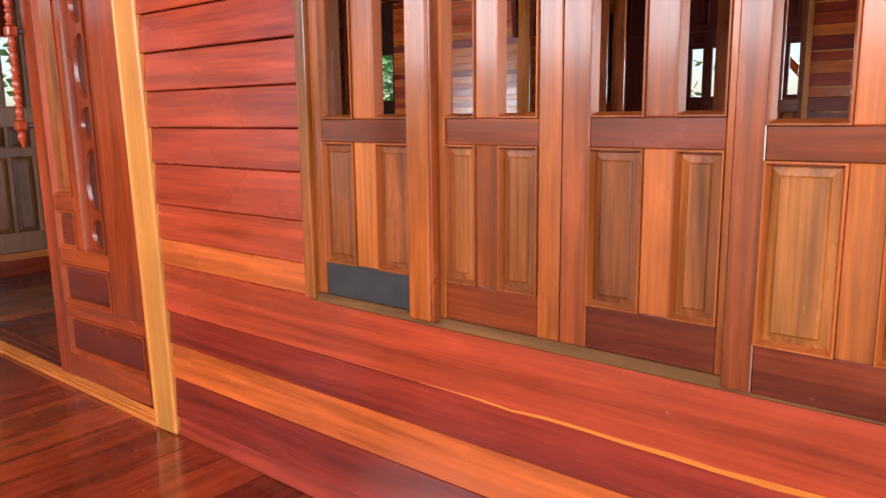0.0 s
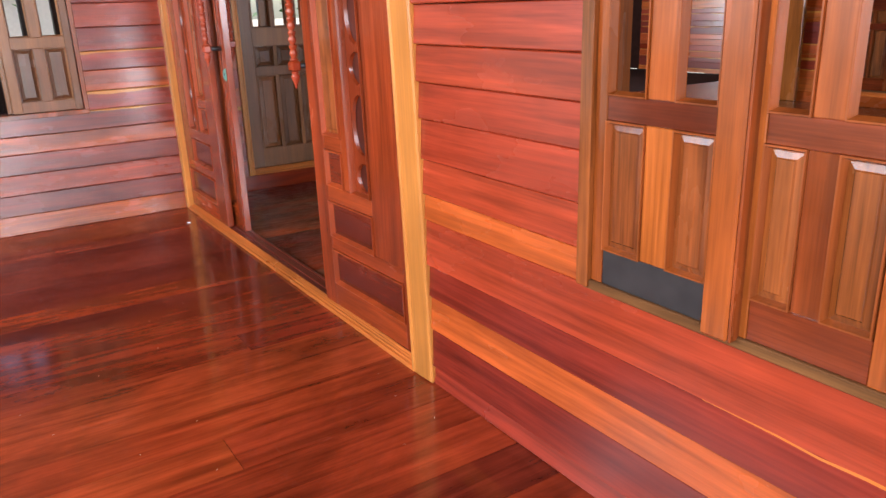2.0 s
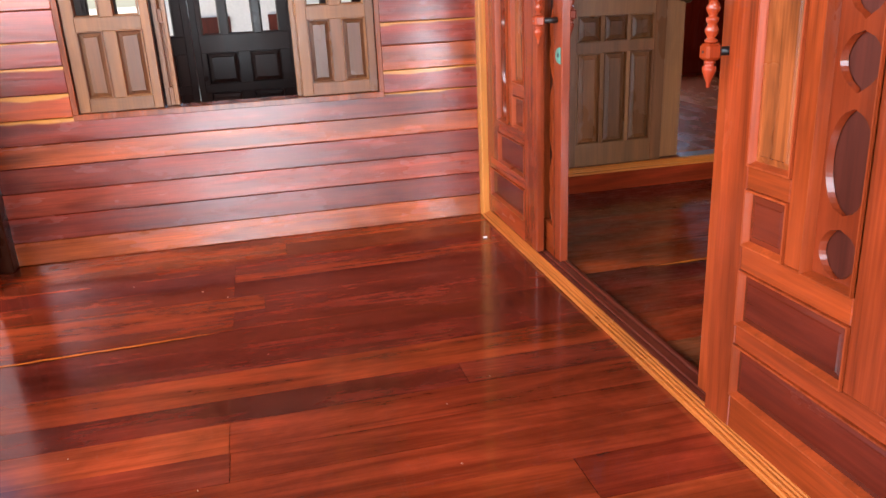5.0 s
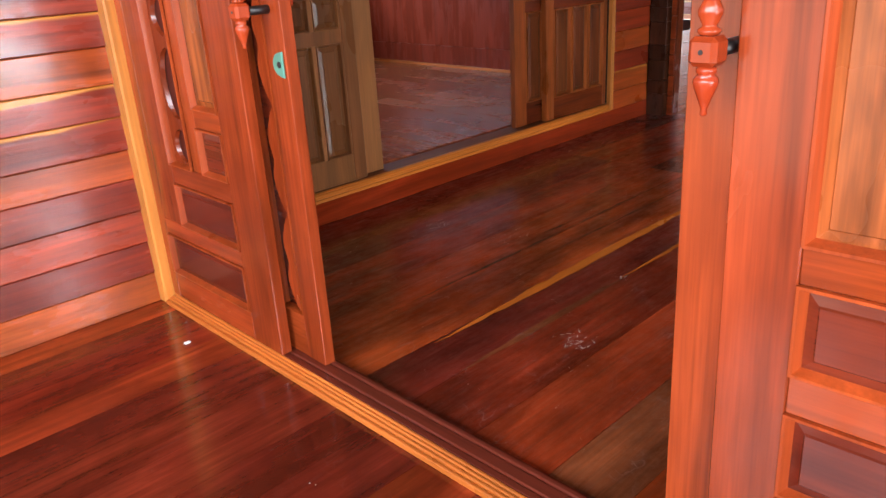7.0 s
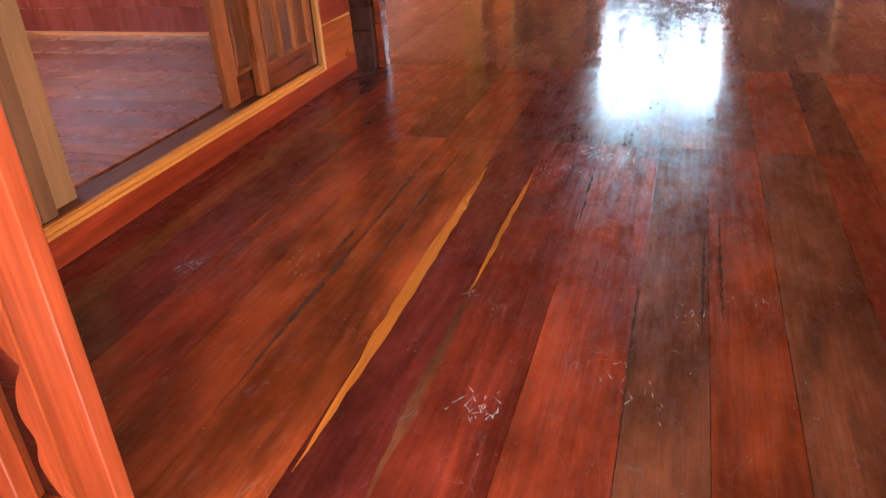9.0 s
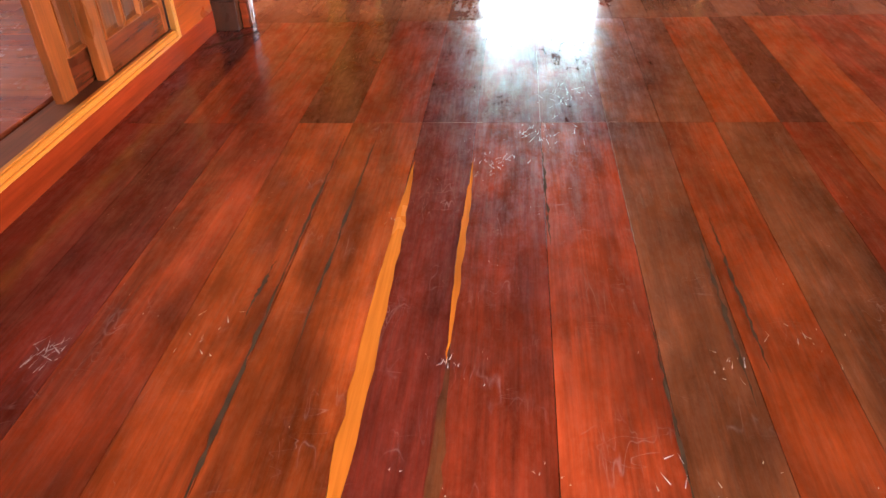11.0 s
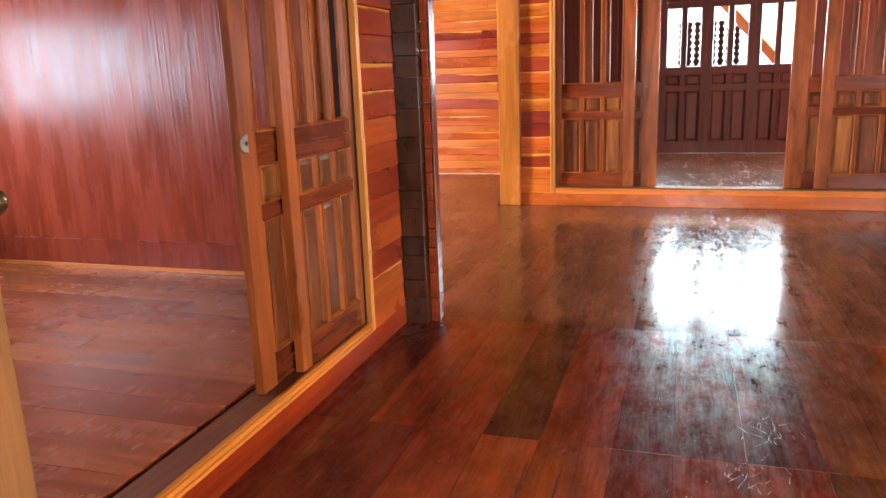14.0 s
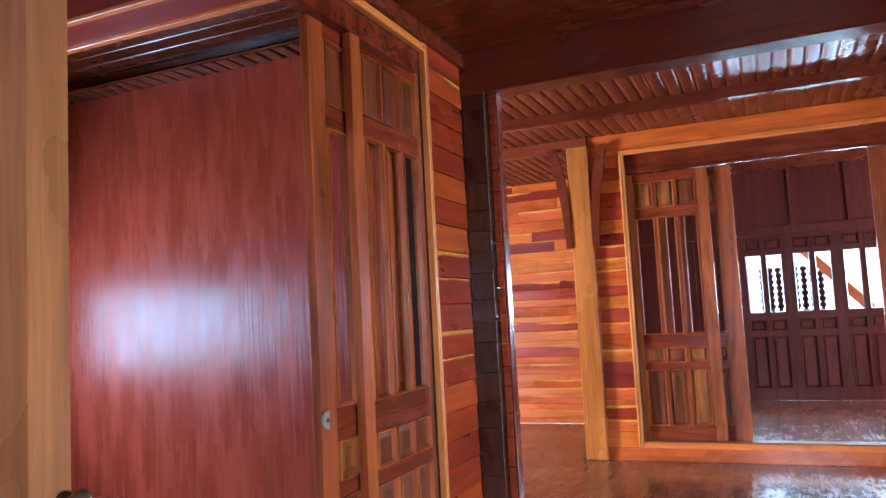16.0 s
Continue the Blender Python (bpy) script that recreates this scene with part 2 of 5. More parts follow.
M_fret = wood("fretwork_wood", [(0.24, 0.045, 0.02), (0.26, 0.05, 0.022)], 2, 0.2, 0.5, 0.15, grime=0.5)
M_veneer = wood("pale_brown_panel_wood", [(0.31, 0.10, 0.04), (0.34, 0.11, 0.044)], 2, 0.2, 0.75, 0.25, grime=0.5, side=16.0, along=1.6)
M_rstile = wood("red_stile_wood", [(0.34, 0.068, 0.024), (0.40, 0.085, 0.028), (0.29, 0.055, 0.022)], 2, 0.17, 0.6, 0.25, grime=0.5, blot=(1.6, 5.0))
M_rrail = wood("red_rail_wood", [(0.34, 0.068, 0.024), (0.38, 0.08, 0.028), (0.29, 0.055, 0.022)], 0, 0.17, 0.6, 0.25, grime=0.5, blot=(1.6, 5.0))
M_grey_stile = wood("brown_stile_wood", [(0.24, 0.12, 0.06), (0.30, 0.15, 0.075), (0.22, 0.10, 0.05)], 2, 0.3, 0.45)
M_grey_panel = wood("brown_panel_wood", [(0.18, 0.085, 0.045), (0.24, 0.11, 0.055), (0.15, 0.07, 0.04)], 2, 0.28, 0.5)
M_pale = wood("pale_trim_wood", [(0.62, 0.29, 0.09), (0.66, 0.33, 0.11)], 2, 0.35, 0.35, grime=0.35)
M_pale_x = wood("pale_trim_along_x", [(0.64, 0.20, 0.055), (0.68, 0.24, 0.07)], 0, 0.32, 0.45)
M_pale_y = wood("pale_trim_along_y", [(0.62, 0.24, 0.05), (0.66, 0.30, 0.08)], 1, 0.32, 0.45)
M_maroon_x = wood("maroon_sill_wood", [(0.10, 0.022, 0.022), (0.13, 0.03, 0.026)], 0, 0.18, 0.4)
M_orange_y = wood("orange_base_wood", [(0.30, 0.042, 0.018), (0.34, 0.05, 0.02)], 1, 0.15, 0.5, grime=0.4)
M_orange_x = wood("orange_base_along_x", [(0.42, 0.11, 0.03), (0.46, 0.14, 0.035)], 0, 0.25, 0.4)
M_hall_z = wood("short_red_board", HALLW, 2, 0.3, 0.6)
M_orange_z = wood("short_orange_board", [(0.46, 0.13, 0.03), (0.5, 0.17, 0.045)], 2, 0.3, 0.6)
M_hpanel = wood("hall_panel_wood", [(0.20, 0.065, 0.024), (0.30, 0.115, 0.04), (0.16, 0.048, 0.02)], 2, 0.36, 0.9, 0.0, grime=0.6, blot=(2.0, 8.0), spec=0.22)
M_hstile = wood("hall_stile_wood", [(0.27, 0.075, 0.024), (0.36, 0.115, 0.034), (0.31, 0.09, 0.028)], 2, 0.32, 0.7, 0.05, grime=0.5, blot=(2.0, 6.0), spec=0.25)
M_sill_y = wood("reddish_sill_wood", [(0.15, 0.05, 0.034), (0.19, 0.065, 0.04)], 1, 0.4, 0.7, 0.0, grime=0.6, spec=0.3)
M_board_end = wood("red_board_end", [(0.26, 0.05, 0.022), (0.30, 0.06, 0.024)], 0, 0.55, 0.6, 0.0, spec=0.1)
M_dark_post = wood("dark_post_wood", [(0.06, 0.024, 0.017), (0.075, 0.028, 0.02)], 2, 0.3, 0.7, grime=0.6, blot=(5.0, 9.0), bump=0.3, spec=0.2)
M_post = wood("brown_post_wood", [(0.34, 0.13, 0.035), (0.40, 0.16, 0.045)], 2, 0.25, 0.5)
M_red_wall = wood("red_plywood", [(0.25, 0.042, 0.03), (0.28, 0.046, 0.032)], 2, 0.25, 0.26, 0.0, grime=0.35, bump=0.6, side=26.0, along=1.2, blot=(1.6, 9.0), spec=0.14, stain=0.2)
M_ceiling = wood("ceiling_board_along_y", [(0.16, 0.04, 0.02), (0.20, 0.05, 0.024), (0.14, 0.035, 0.02)], 1, 0.27, 0.5, 0.0, spec=0.22)
M_ceiling_x = wood("ceiling_board_along_x", [(0.13, 0.03, 0.016), (0.17, 0.04, 0.02)], 0, 0.25, 0.4)
M_beam = wood("beam_wood", [(0.12, 0.028, 0.016), (0.15, 0.035, 0.018)], 0, 0.22, 0.4)
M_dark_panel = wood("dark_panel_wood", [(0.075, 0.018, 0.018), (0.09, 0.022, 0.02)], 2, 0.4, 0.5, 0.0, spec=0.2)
# darker than M_dark_panel, for the gallery shutters and outside balusters
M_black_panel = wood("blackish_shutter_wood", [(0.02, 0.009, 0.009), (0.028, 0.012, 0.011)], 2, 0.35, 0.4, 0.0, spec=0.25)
BY = dict(axis=1, rough=0.23, contrast=0.75, coat=0.25, grime=0.45, bump=0.45, blot=(2.0, 7.0))
M_by_orange = wood("orange_board_along_y", [(0.50, 0.125, 0.034)], **BY)
M_by_coral = wood("coral_board_along_y", [(0.36, 0.062, 0.036)], **BY)
M_by_maroon = wood("maroon_board_along_y", [(0.25, 0.04, 0.03)], **BY)
M_by_amber = wood("amber_board_along_y", [(0.44, 0.10, 0.032)], **BY)
M_by_sap = wood("streaked_board_along_y", [(0.27, 0.04, 0.028)], sap=1.0, **BY)
M_turned = wood("turned_spindle_wood", [(0.34, 0.05, 0.022), (0.36, 0.06, 0.025)], 2, 0.14, 0.3)
M_kick = plain("dark_metal_kick_plate", (0.026, 0.021, 0.02), 0.45, 0.0)
M_core = plain("wall_core_dark", (0.03, 0.012, 0.009), 0.9)
M_core.node_tree.nodes["Principled BSDF"].inputs["Specular IOR Level"].default_value = 0.1
M_ledge = wood("dusty_ledge_wood", [(0.19, 0.10, 0.05), (0.23, 0.115, 0.05)], 0, 0.5, 0.7, 0.0, grime=0.6, spec=0.2)
M_brass = plain("aged_brass", (0.22, 0.15, 0.07), 0.3, 0.9)
M_verdigris = plain("green_latch_metal", (0.10, 0.27, 0.20), 0.45, 0.2)
M_steel = plain("pale_latch_metal", (0.26, 0.21, 0.16), 0.5, 0.4)
M_iron = plain("dark_iron", (0.05, 0.045, 0.045), 0.4, 0.8)
M_ground = plain("pale_dry_ground", (0.60, 0.52, 0.42), 0.9, 0, 0.2, 0.6)
M_leaf = plain("green_leaves", (0.06, 0.16, 0.03), 0.5, 0, 0.5, 3)
M_render = plain("white_plaster", (0.75, 0.73, 0.7), 0.7, 0, 0.05)
M_roof = plain("red_roof_tiles", (0.36, 0.12, 0.07), 0.7, 0, 0.2)


# ---- building helpers ----
def add_box(bm, x0, x1, y0, y1, z0, z1, bev=0.0):
    vs = [bm.verts.new((x, y, z)) for x in (x0, x1) for y in (y0, y1) for z in (z0, z1)]
    fs = [bm.faces.new([vs[i] for i in q]) for q in ((0, 1, 3, 2), (4, 6, 7, 5), (0, 4, 5, 1), (2, 3, 7, 6), (0, 2, 6, 4), (1, 5, 7, 3))]
    if bev:
        bmesh.ops.bevel(bm, geom=list({e for f in fs for e in f.edges}), offset=bev, segments=1, affect="EDGES")
    return fs


def mesh_of(bm, name, material):
    bmesh.ops.recalc_face_normals(bm, faces=bm.faces)
    me = bpy.data.meshes.new(name)
    bm.to_mesh(me)
    bm.free()
    me.materials.append(material)
    return me


def part(name, bm, material, parent=None, label=""):
    ob = new(name, mesh_of(bm, name, material))
    ob.parent = parent
    return tagged(ob, label)


def boxes(name, material, parent, *dims, bev=0.002, label=""):
    bm = bmesh.new()
    for d in dims:
        add_box(bm, *d, bev=bev)
    return part(name, bm, material, parent, label)


def thing(name, label, category, group="", kind="", m=None):
    ob = new(name)
    ob.empty_display_size = 0.1
    if m is not None:
        ob.matrix_world = m
    return tagged(ob, label, category, group, kind)


def add_raised(bm, x0, x1, z0, z1, y_low, y_high, slope):
    """A raised field: bevelled border from y_low up to y_high (towards smaller y)."""
    s = min(slope, (x1 - x0) * 0.4, (z1 - z0) * 0.4)
    o = [bm.verts.new(p) for p in ((x0, y_low, z0), (x1, y_low, z0), (x1, y_low, z1), (x0, y_low, z1))]
    i0 = [bm.verts.new((p[0], y_high + 0.003, p[1])) for p in ((x0 + s, z0 + s), (x1 - s, z0 + s), (x1 - s, z1 - s), (x0 + s, z1 - s))]
    e = 0.003
    i1 = [bm.verts.new((p[0], y_high, p[1])) for p in ((x0 + s + e, z0 + s + e), (x1 - s - e, z0 + s + e), (x1 - s - e, z1 - s - e), (x0 + s + e, z1 - s - e))]
    for a, b in ((o, i0), (i0, i1)):
        for k in range(4):
            bm.faces.new((a[k], a[(k + 1) % 4], b[(k + 1) % 4], b[k]))
    bm.faces.new(i1)


def add_moulding(bm, x0, x1, z0, z1, y_front, y_in, w):
    """A stepped moulding ring that lines an opening of the leaf."""
    prof = [(0.0, y_front - 0.004), (w * 0.35, y_front - 0.004), (w * 0.6, y_front + 0.004), (w, y_in)]
    rings = [[bm.verts.new(p) for p in ((x0 + d, y, z0 + d), (x1 - d, y, z0 + d), (x1 - d, y, z1 - d), (x0 + d, y, z1 - d))] for d, y in prof]
    rings.insert(0, [bm.verts.new(p) for p in ((x0, y_front + 0.004, z0), (x1, y_front + 0.004, z0), (x1, y_front + 0.004, z1), (x0, y_front + 0.004, z1))])
    for a, b in zip(rings, rings[1:]):
        for k in range(4):
            bm.faces.new((a[k], a[(k + 1) % 4], b[(k + 1) % 4], b[k]))


def leaf_parts(ob, w, h, rows, stile, rail, panel, t=0.036, sl=0.06, sr=0.06, mould=0.012, low_rail=None, slope=0.03):
    """Fills a leaf: local x across, y depth (front at 0), z up. rows: (z0, z1, columns) with columns (x0, x1, kind); kind panel or open."""
    boxes("stile", stile, ob, (0, sl, 0, t, 0, h))
    boxes("stile", stile, ob, (w - sr, w, 0, t, 0, h))
    zs = [0] + [v for r in rows for v in r[:2]] + [h]
    for k in range(0, len(zs), 2):
        if zs[k + 1] - zs[k] > 0.004:
            boxes("rail", low_rail if (k == 0 and low_rail) else rail, ob, (sl, w - sr, 0.002, t - 0.002, zs[k], zs[k + 1]))
    for z0, z1, cols in rows:
        edge = sl
        for x0, x1, kind in cols:
            if x0 - edge > 0.004:
                boxes("mullion", stile, ob, (edge, x0, 0.001, t - 0.001, z0, z1))
            bm = bmesh.new()
            add_moulding(bm, x0, x1, z0, z1, 0.0, t * 0.45, mould * (0.35 if kind.startswith("fret") else 1.0))
            part("moulding", bm, M_mould_brown if stile is M_stile else stile, ob)
            if kind == "panel":
                bm = bmesh.new()
                add_raised(bm, x0, x1, z0, z1, t * 0.45, 0.004, slope)
                add_raised(bm, x0, x1, z0, z1, t * 0.55, t - 0.004, slope)
                part("panel", bm, panel, ob)
            elif kind in ("fret", "fret_r"):
                bm = bmesh.new()
                fret_board(bm, x0, x1, z0, z1, t * 0.25, t * 0.75, kind == "fret_r")
                part("fretwork", bm, stile, ob, "wavy cut fretwork board")
                # added dark red sheet for the shade in the slot behind
                boxes("backing", panel, ob, (x0, x1, t * 0.86, t * 0.98, z0, z1), bev=0, label="dark red sheet added behind the fretwork")
            edge = x1
        if w - sr - edge > 0.004:
            boxes("mullion", stile, ob, (edge, w - sr, 0.001, t - 0.001, z0, z1))


def fret_board(bm, x0, x1, z0, z1, y0, y1, from_right):
    """A scroll-cut board along one side of a slot: rounded lobes that leave a wavy dark gap."""
    w, n = x1 - x0, int((z1 - z0) / 0.0125)
    rows = []
    for i in range(n + 1):
        z = z0 + (z1 - z0) * i / n
        u = ((z - z0) / 0.31) % 1.0
        wv = w * (0.16 + 0.5 * abs(math.sin(math.pi * u)) ** 0.6 - 0.18 * math.exp(-((u - 0.5) / 0.12) ** 2))
        a, c = (x1 - wv, x1) if from_right else (x0, x0 + wv)
        rows.append([bm.verts.new(p) for p in ((a, y0, z), (c, y0, z), (c, y1, z), (a, y1, z))])
    for a, b in zip(rows, rows[1:]):
        for k in range(4):
            bm.faces.new((a[k], a[(k + 1) % 4], b[(k + 1) % 4], b[k]))
    bm.faces.new(rows[0]), bm.faces.new(rows[-1])


def add_lathe(bm, profile, seg=14, c=(0, 0, 0)):
    rings = [[bm.verts.new((c[0] + r * math.cos(2 * math.pi * k / seg), c[1] + r * math.sin(2 * math.pi * k / seg), c[2] + z)) for k in range(seg)] for r, z in profile]
    for a, b in zip(rings, rings[1:]):
        for k in range(seg):
            f = bm.faces.new((a[k], a[(k + 1) % seg], b[(k + 1) % seg], b[k]))
            f.smooth = True
    bm.faces.new(rings[0]), bm.faces.new(rings[-1])


def board_run(parent, material, axis, a0, a1, zs, face, depth, seed=1, cut=2.6, gap=0.0025, name="board", lap=0.006):
    """Horizontal boards on a wall. axis 0: wall along x, front face at y=face towards smaller y when depth > 0; axis 1: along y."""
    rng = random.Random(seed)
    for z0, z1 in zip(zs, zs[1:]):
        a = a0
        while a < a1 - 0.001:
            e = a + cut * rng.uniform(0.55, 1.3)
            if e > a1 - 0.35:
                e = a1
            off = rng.uniform(-0.002, 0.002)
            f0, f1 = face + off, face + depth
            lo, hi = min(f0, f1), max(f0, f1)
            bm = bmesh.new()
            if axis == 0:
                add_box(bm, a + 0.0008, e - 0.0008, lo, hi, z0 + gap / 2, z1 - gap / 2, bev=0.003)
            else:
                add_box(bm, lo, hi, a + 0.0008, e - 0.0008, z0 + gap / 2, z1 - gap / 2, bev=0.003)
            for v in bm.verts:
                k = 1 if axis == 0 else 0
                if abs(v.co[k] - f0) < abs(v.co[k] - f1):
                    v.co[k] -= math.copysign(lap, depth) * (1 - (v.co.z - z0) / (z1 - z0))
            ctr = Vector(((a + e) / 2, (lo + hi) / 2, (z0 + z1) / 2)) if axis == 0 else Vector(((lo + hi) / 2, (a + e) / 2, (z0 + z1) / 2))
            for v in bm.verts:
                v.co -= ctr
            part(name, bm, material, parent).location = ctr
            a = e


def plank_floor(parent, material, x0, x1, y0, y1, width, z, seed, cut, stops=(), thick=0.02, along=1):
    """Floor boards along y (or along x), each with its own edges."""
    rng = random.Random(seed)
    a = x0
    while a < x1 - 0.001:
        b = min(x1, a + width * rng.uniform(0.82, 1.18))
        if x1 - b < width * 0.4:
            b = x1
        p = y0
        while p < y1 - 0.001:
            q = p + cut * rng.uniform(0.5, 1.3)
            for s in stops:
                if p < s - 0.3 and abs(q - s) < 0.9 and rng.random() < 0.6:
                    q = s
            if q > y1 - 0.4:
                q = y1
            bm = bmesh.new()
            g = 0.0007
            dz = rng.uniform(-0.0008, 0.0008)
            dims = (a + g, b - g, p + g, q - g) if along else (p + g, q - g, a + g, b - g)
            add_box(bm, *dims, z - thick, z + dz)
            ctr = Vector(((dims[0] + dims[1]) / 2, (dims[2] + dims[3]) / 2, z - thick / 2))
            for v in bm.verts:
                v.co -= ctr
            part("floor_board", bm, material, parent).location = ctr
            p = q
        a = b


# ---- structure ----
ground = tagged(boxes("ground", M_ground, None, (-250, 250, -250, 250, -2.2, -1.9), bev=0), "pale dry earth around the raised house", "ground", kind="structure")

YA0, YA1 = 1.229, 1.33       # wall A core, boards stand 14 mm proud of it
LA, RA = -5.27, -2.23        # door A with trims
DOOR_A = (-5.203, -2.36)
TOP = 2.66
wall_1 = tagged(boxes("wall_1", M_core, None, (RA - 0.02, -1.55, YA0, YA1, 0, 3.2), (-1.55, 1.25, YA0, YA1, 0, 0.57), (-1.55, 1.25, YA0, YA1, 2.05, 3.2), (1.25, 4.2, YA0, YA1, 0, 3.2), (LA - 0.2, RA + 0.05, YA0, YA1, 2.74, 3.2), bev=0), "wall of horizontal reddish varnished boards between porch and hall", "wall", kind="structure")
wall_2 = tagged(boxes("wall_2", M_core, None, (-5.38, -5.278, -1.16, -0.74, 0, 3.2), (-5.38, -5.278, -0.74, 0.70, 0, 0.69), (-5.38, -5.278, -0.74, 0.70, 2.1, 3.2), (-5.38, -5.278, 0.70, 1.229, 0, 3.2), bev=0), "porch end wall of glossy red boards with pale streaks", "wall", kind="structure")
wall_3 = tagged(boxes("wall_3", M_core, None, (-5.57, -5.447, 1.34, 1.69, 0, 3.42), (-5.57, -5.447, 1.69, 4.43, 2.68, 3.42), (-5.57, -5.447, 4.43, 5.08, 0, 3.42), (-5.57, -5.447, 1.69, 4.43, 0, 0.10), bev=0), "hall side wall of orange boards round a folding door", "wall", kind="structure")
wall_4 = tagged(boxes("wall_4", M_core, None, (-5.74, -5.24, 8.46, 8.58, 0, 3.3), (-5.24, -2.18, 8.46, 8.58, 2.88, 3.3), (-5.24, -2.18, 8.46, 8.58, 0, 0.11), (-2.18, 4.2, 8.46, 8.58, 0, 3.3), bev=0), "far hall wall of mixed red and orange boards", "wall", kind="structure")
wall_5 = tagged(boxes("wall_5", M_core, None, (-11.0, -10.55, 10.6, 10.7, 0, 3.3), (-10.05, -5.5, 10.6, 10.7, 0, 3.3), (-10.55, -10.05, 10.6, 10.7, 0, 1.3), (-10.55, -10.05, 10.6, 10.7, 2.15, 3.3), (-5.74, -5.66, 8.58, 10.6, 0, 3.3), bev=0), "passage end wall of orange striped boards", "wall", kind="structure")
# unseen wall; its opening is added to let the passage lamp in
wall_6 = tagged(boxes("wall_6", M_core, None, (-11.1, -11.0, 5.1, 5.35, 0, 3.3), (-11.1, -11.0, 6.55, 10.7, 0, 3.3), (-11.1, -11.0, 5.35, 6.55, 0, 0.9), (-11.1, -11.0, 5.35, 6.55, 2.1, 3.3), bev=0), "assumed dark passage wall with an added opening out of view", "wall", kind="structure")
wall_7 = tagged(boxes("wall_7", M_red_wall, None, (-11.1, -5.6, 5.08, 5.2, 0.0, 3.42), bev=0), "side room wall of glossy dark red plywood sheets", "wall", kind="structure")
wall_8 = tagged(boxes("wall_8", M_red_wall, None, (-9.0, -8.9, 1.34, 1.8, 0, 3.42), (-9.0, -8.9, 4.5, 5.08, 0, 3.42), (-9.0, -8.9, 1.8, 4.5, 0, 1.0), (-9.0, -8.9, 1.8, 4.5, 1.9, 3.42), (-9.0, -5.48, 1.23, 1.34, 0, 3.42), bev=0), "side room outer wall with a wide window opening", "wall", kind="structure")
# end wall out of view; the opening is added for the lamp behind it
wall_9 = tagged(boxes("wall_9", M_hall_y, None, (4.0, 4.1, 1.33, 1.7, 0, 3.3), (4.0, 4.1, 4.7, 8.5, 0, 3.3), (4.0, 4.1, 1.7, 4.7, 0, 0.9), (4.0, 4.1, 1.7, 4.7, 2.1, 3.3), bev=0), "assumed plain hall end wall with an added unseen opening", "wall", kind="structure")
# the right side wall with its opening is unseen and assumed
wall_10 = tagged(boxes("wall_10", M_dark_panel, None, (-7.0, -4.89, 11.4, 11.418, 0, 3.3), (-7.0, -4.905, 11.418, 11.5, 0, 3.3), (-2.715, 1.0, 11.4, 11.5, 0, 3.3), (-4.91, -2.715, 11.4, 11.5, 2.24, 3.3), (0.9, 1.0, 8.58, 9.0, 0, 3.3), (0.9, 1.0, 11.0, 11.4, 0, 3.3), (0.9, 1.0, 9.0, 11.0, 0, 0.9), (0.9, 1.0, 9.0, 11.0, 2.1, 3.3), (-5.74, -5.66, 10.7, 11.4, 0, 3.3), bev=0), "dark reddish wall at the end of the far room", "wall", kind="structure")

floor = tagged(boxes("floor", M_core, None, (-5.42, 4.2, -1.5, 1.32, -0.2, -0.02), (-11.1, 4.2, 1.32, 10.7, -0.2, -0.02), bev=0), "dark red varnished plank floor", "floor", kind="structure")
room_floor = tagged(boxes("room_floor", M_core, None, (-9.0, -5.50, 1.34, 5.08, -0.02, 0.13), bev=0), "raised reddish plank floor of the side room", "floor", kind="structure")
far_floor = tagged(boxes("far_room_floor", M_far_floor, None, (-5.8, 1.0, 8.50, 11.45, -0.02, 0.17), bev=0), "glossy plank floor of the far room", "floor", kind="structure")

# ceilings
bm = bmesh.new()
for k in range(28):
    add_box(bm, -5.6, 4.2, 1.2 + k * 0.132, 1.2 + k * 0.132 + 0.128, 2.765, 2.78, 0.004)
tagged(part("ceiling", bm, M_ceiling_x), "dark varnished board ceiling over the hall", "ceiling", kind="structure")
bm = bmesh.new()
rng_c = random.Random(90)
k = -11.1
while k < 4.2:
    dip = rng_c.uniform(-0.002, 0.002)
    prof = [(0.0, 0.010), (0.002, 0.004), (0.022, 0.0012 - dip), (0.048, 0.0), (0.074, 0.0012 + dip), (0.094, 0.004), (0.096, 0.010)]
    ends = [[bm.verts.new((k + u, y, 3.055 + z)) for u, z in prof] for y in (4.9, 10.6)]
    for j in range(len(prof) - 1):
        bm.faces.new((ends[0][j], ends[0][j + 1], ends[1][j + 1], ends[1][j])).smooth = True
    top = add_box(bm, k - 0.005, k + 0.101, 4.9, 10.6, 3.063, 3.075)
    k += 0.106
tagged(part("ceiling_far", bm, M_ceiling), "glossy tongue and groove board ceiling", "ceiling", kind="structure")
bm = bmesh.new()
for k in range(30):
    low = k >= 25
    add_box(bm, -9.0, -5.5, 1.3 + k * 0.132, 1.3 + k * 0.132 + 0.128, 3.195 if low else 3.38, 3.21 if low else 3.395, 0.004)
tagged(part("ceiling_room", bm, M_ceiling_x), "dark board ceiling of the side room", "ceiling", kind="structure")
bm = bmesh.new()
for k in range(29):
    add_box(bm, -8.6, 4.3, -2.3 + k * 0.13, -2.3 + k * 0.13 + 0.127, 2.95, 2.97, 0.004)
tagged(part("ceiling_porch", bm, M_ceiling_x), "board ceiling over the porch", "ceiling", kind="structure")
tagged(boxes("ceiling_end", M_ceiling, None, (-5.8, 1.0, 8.58, 11.5, 3.0, 3.05), bev=0), "dark ceiling of the far room", "ceiling", kind="structure")
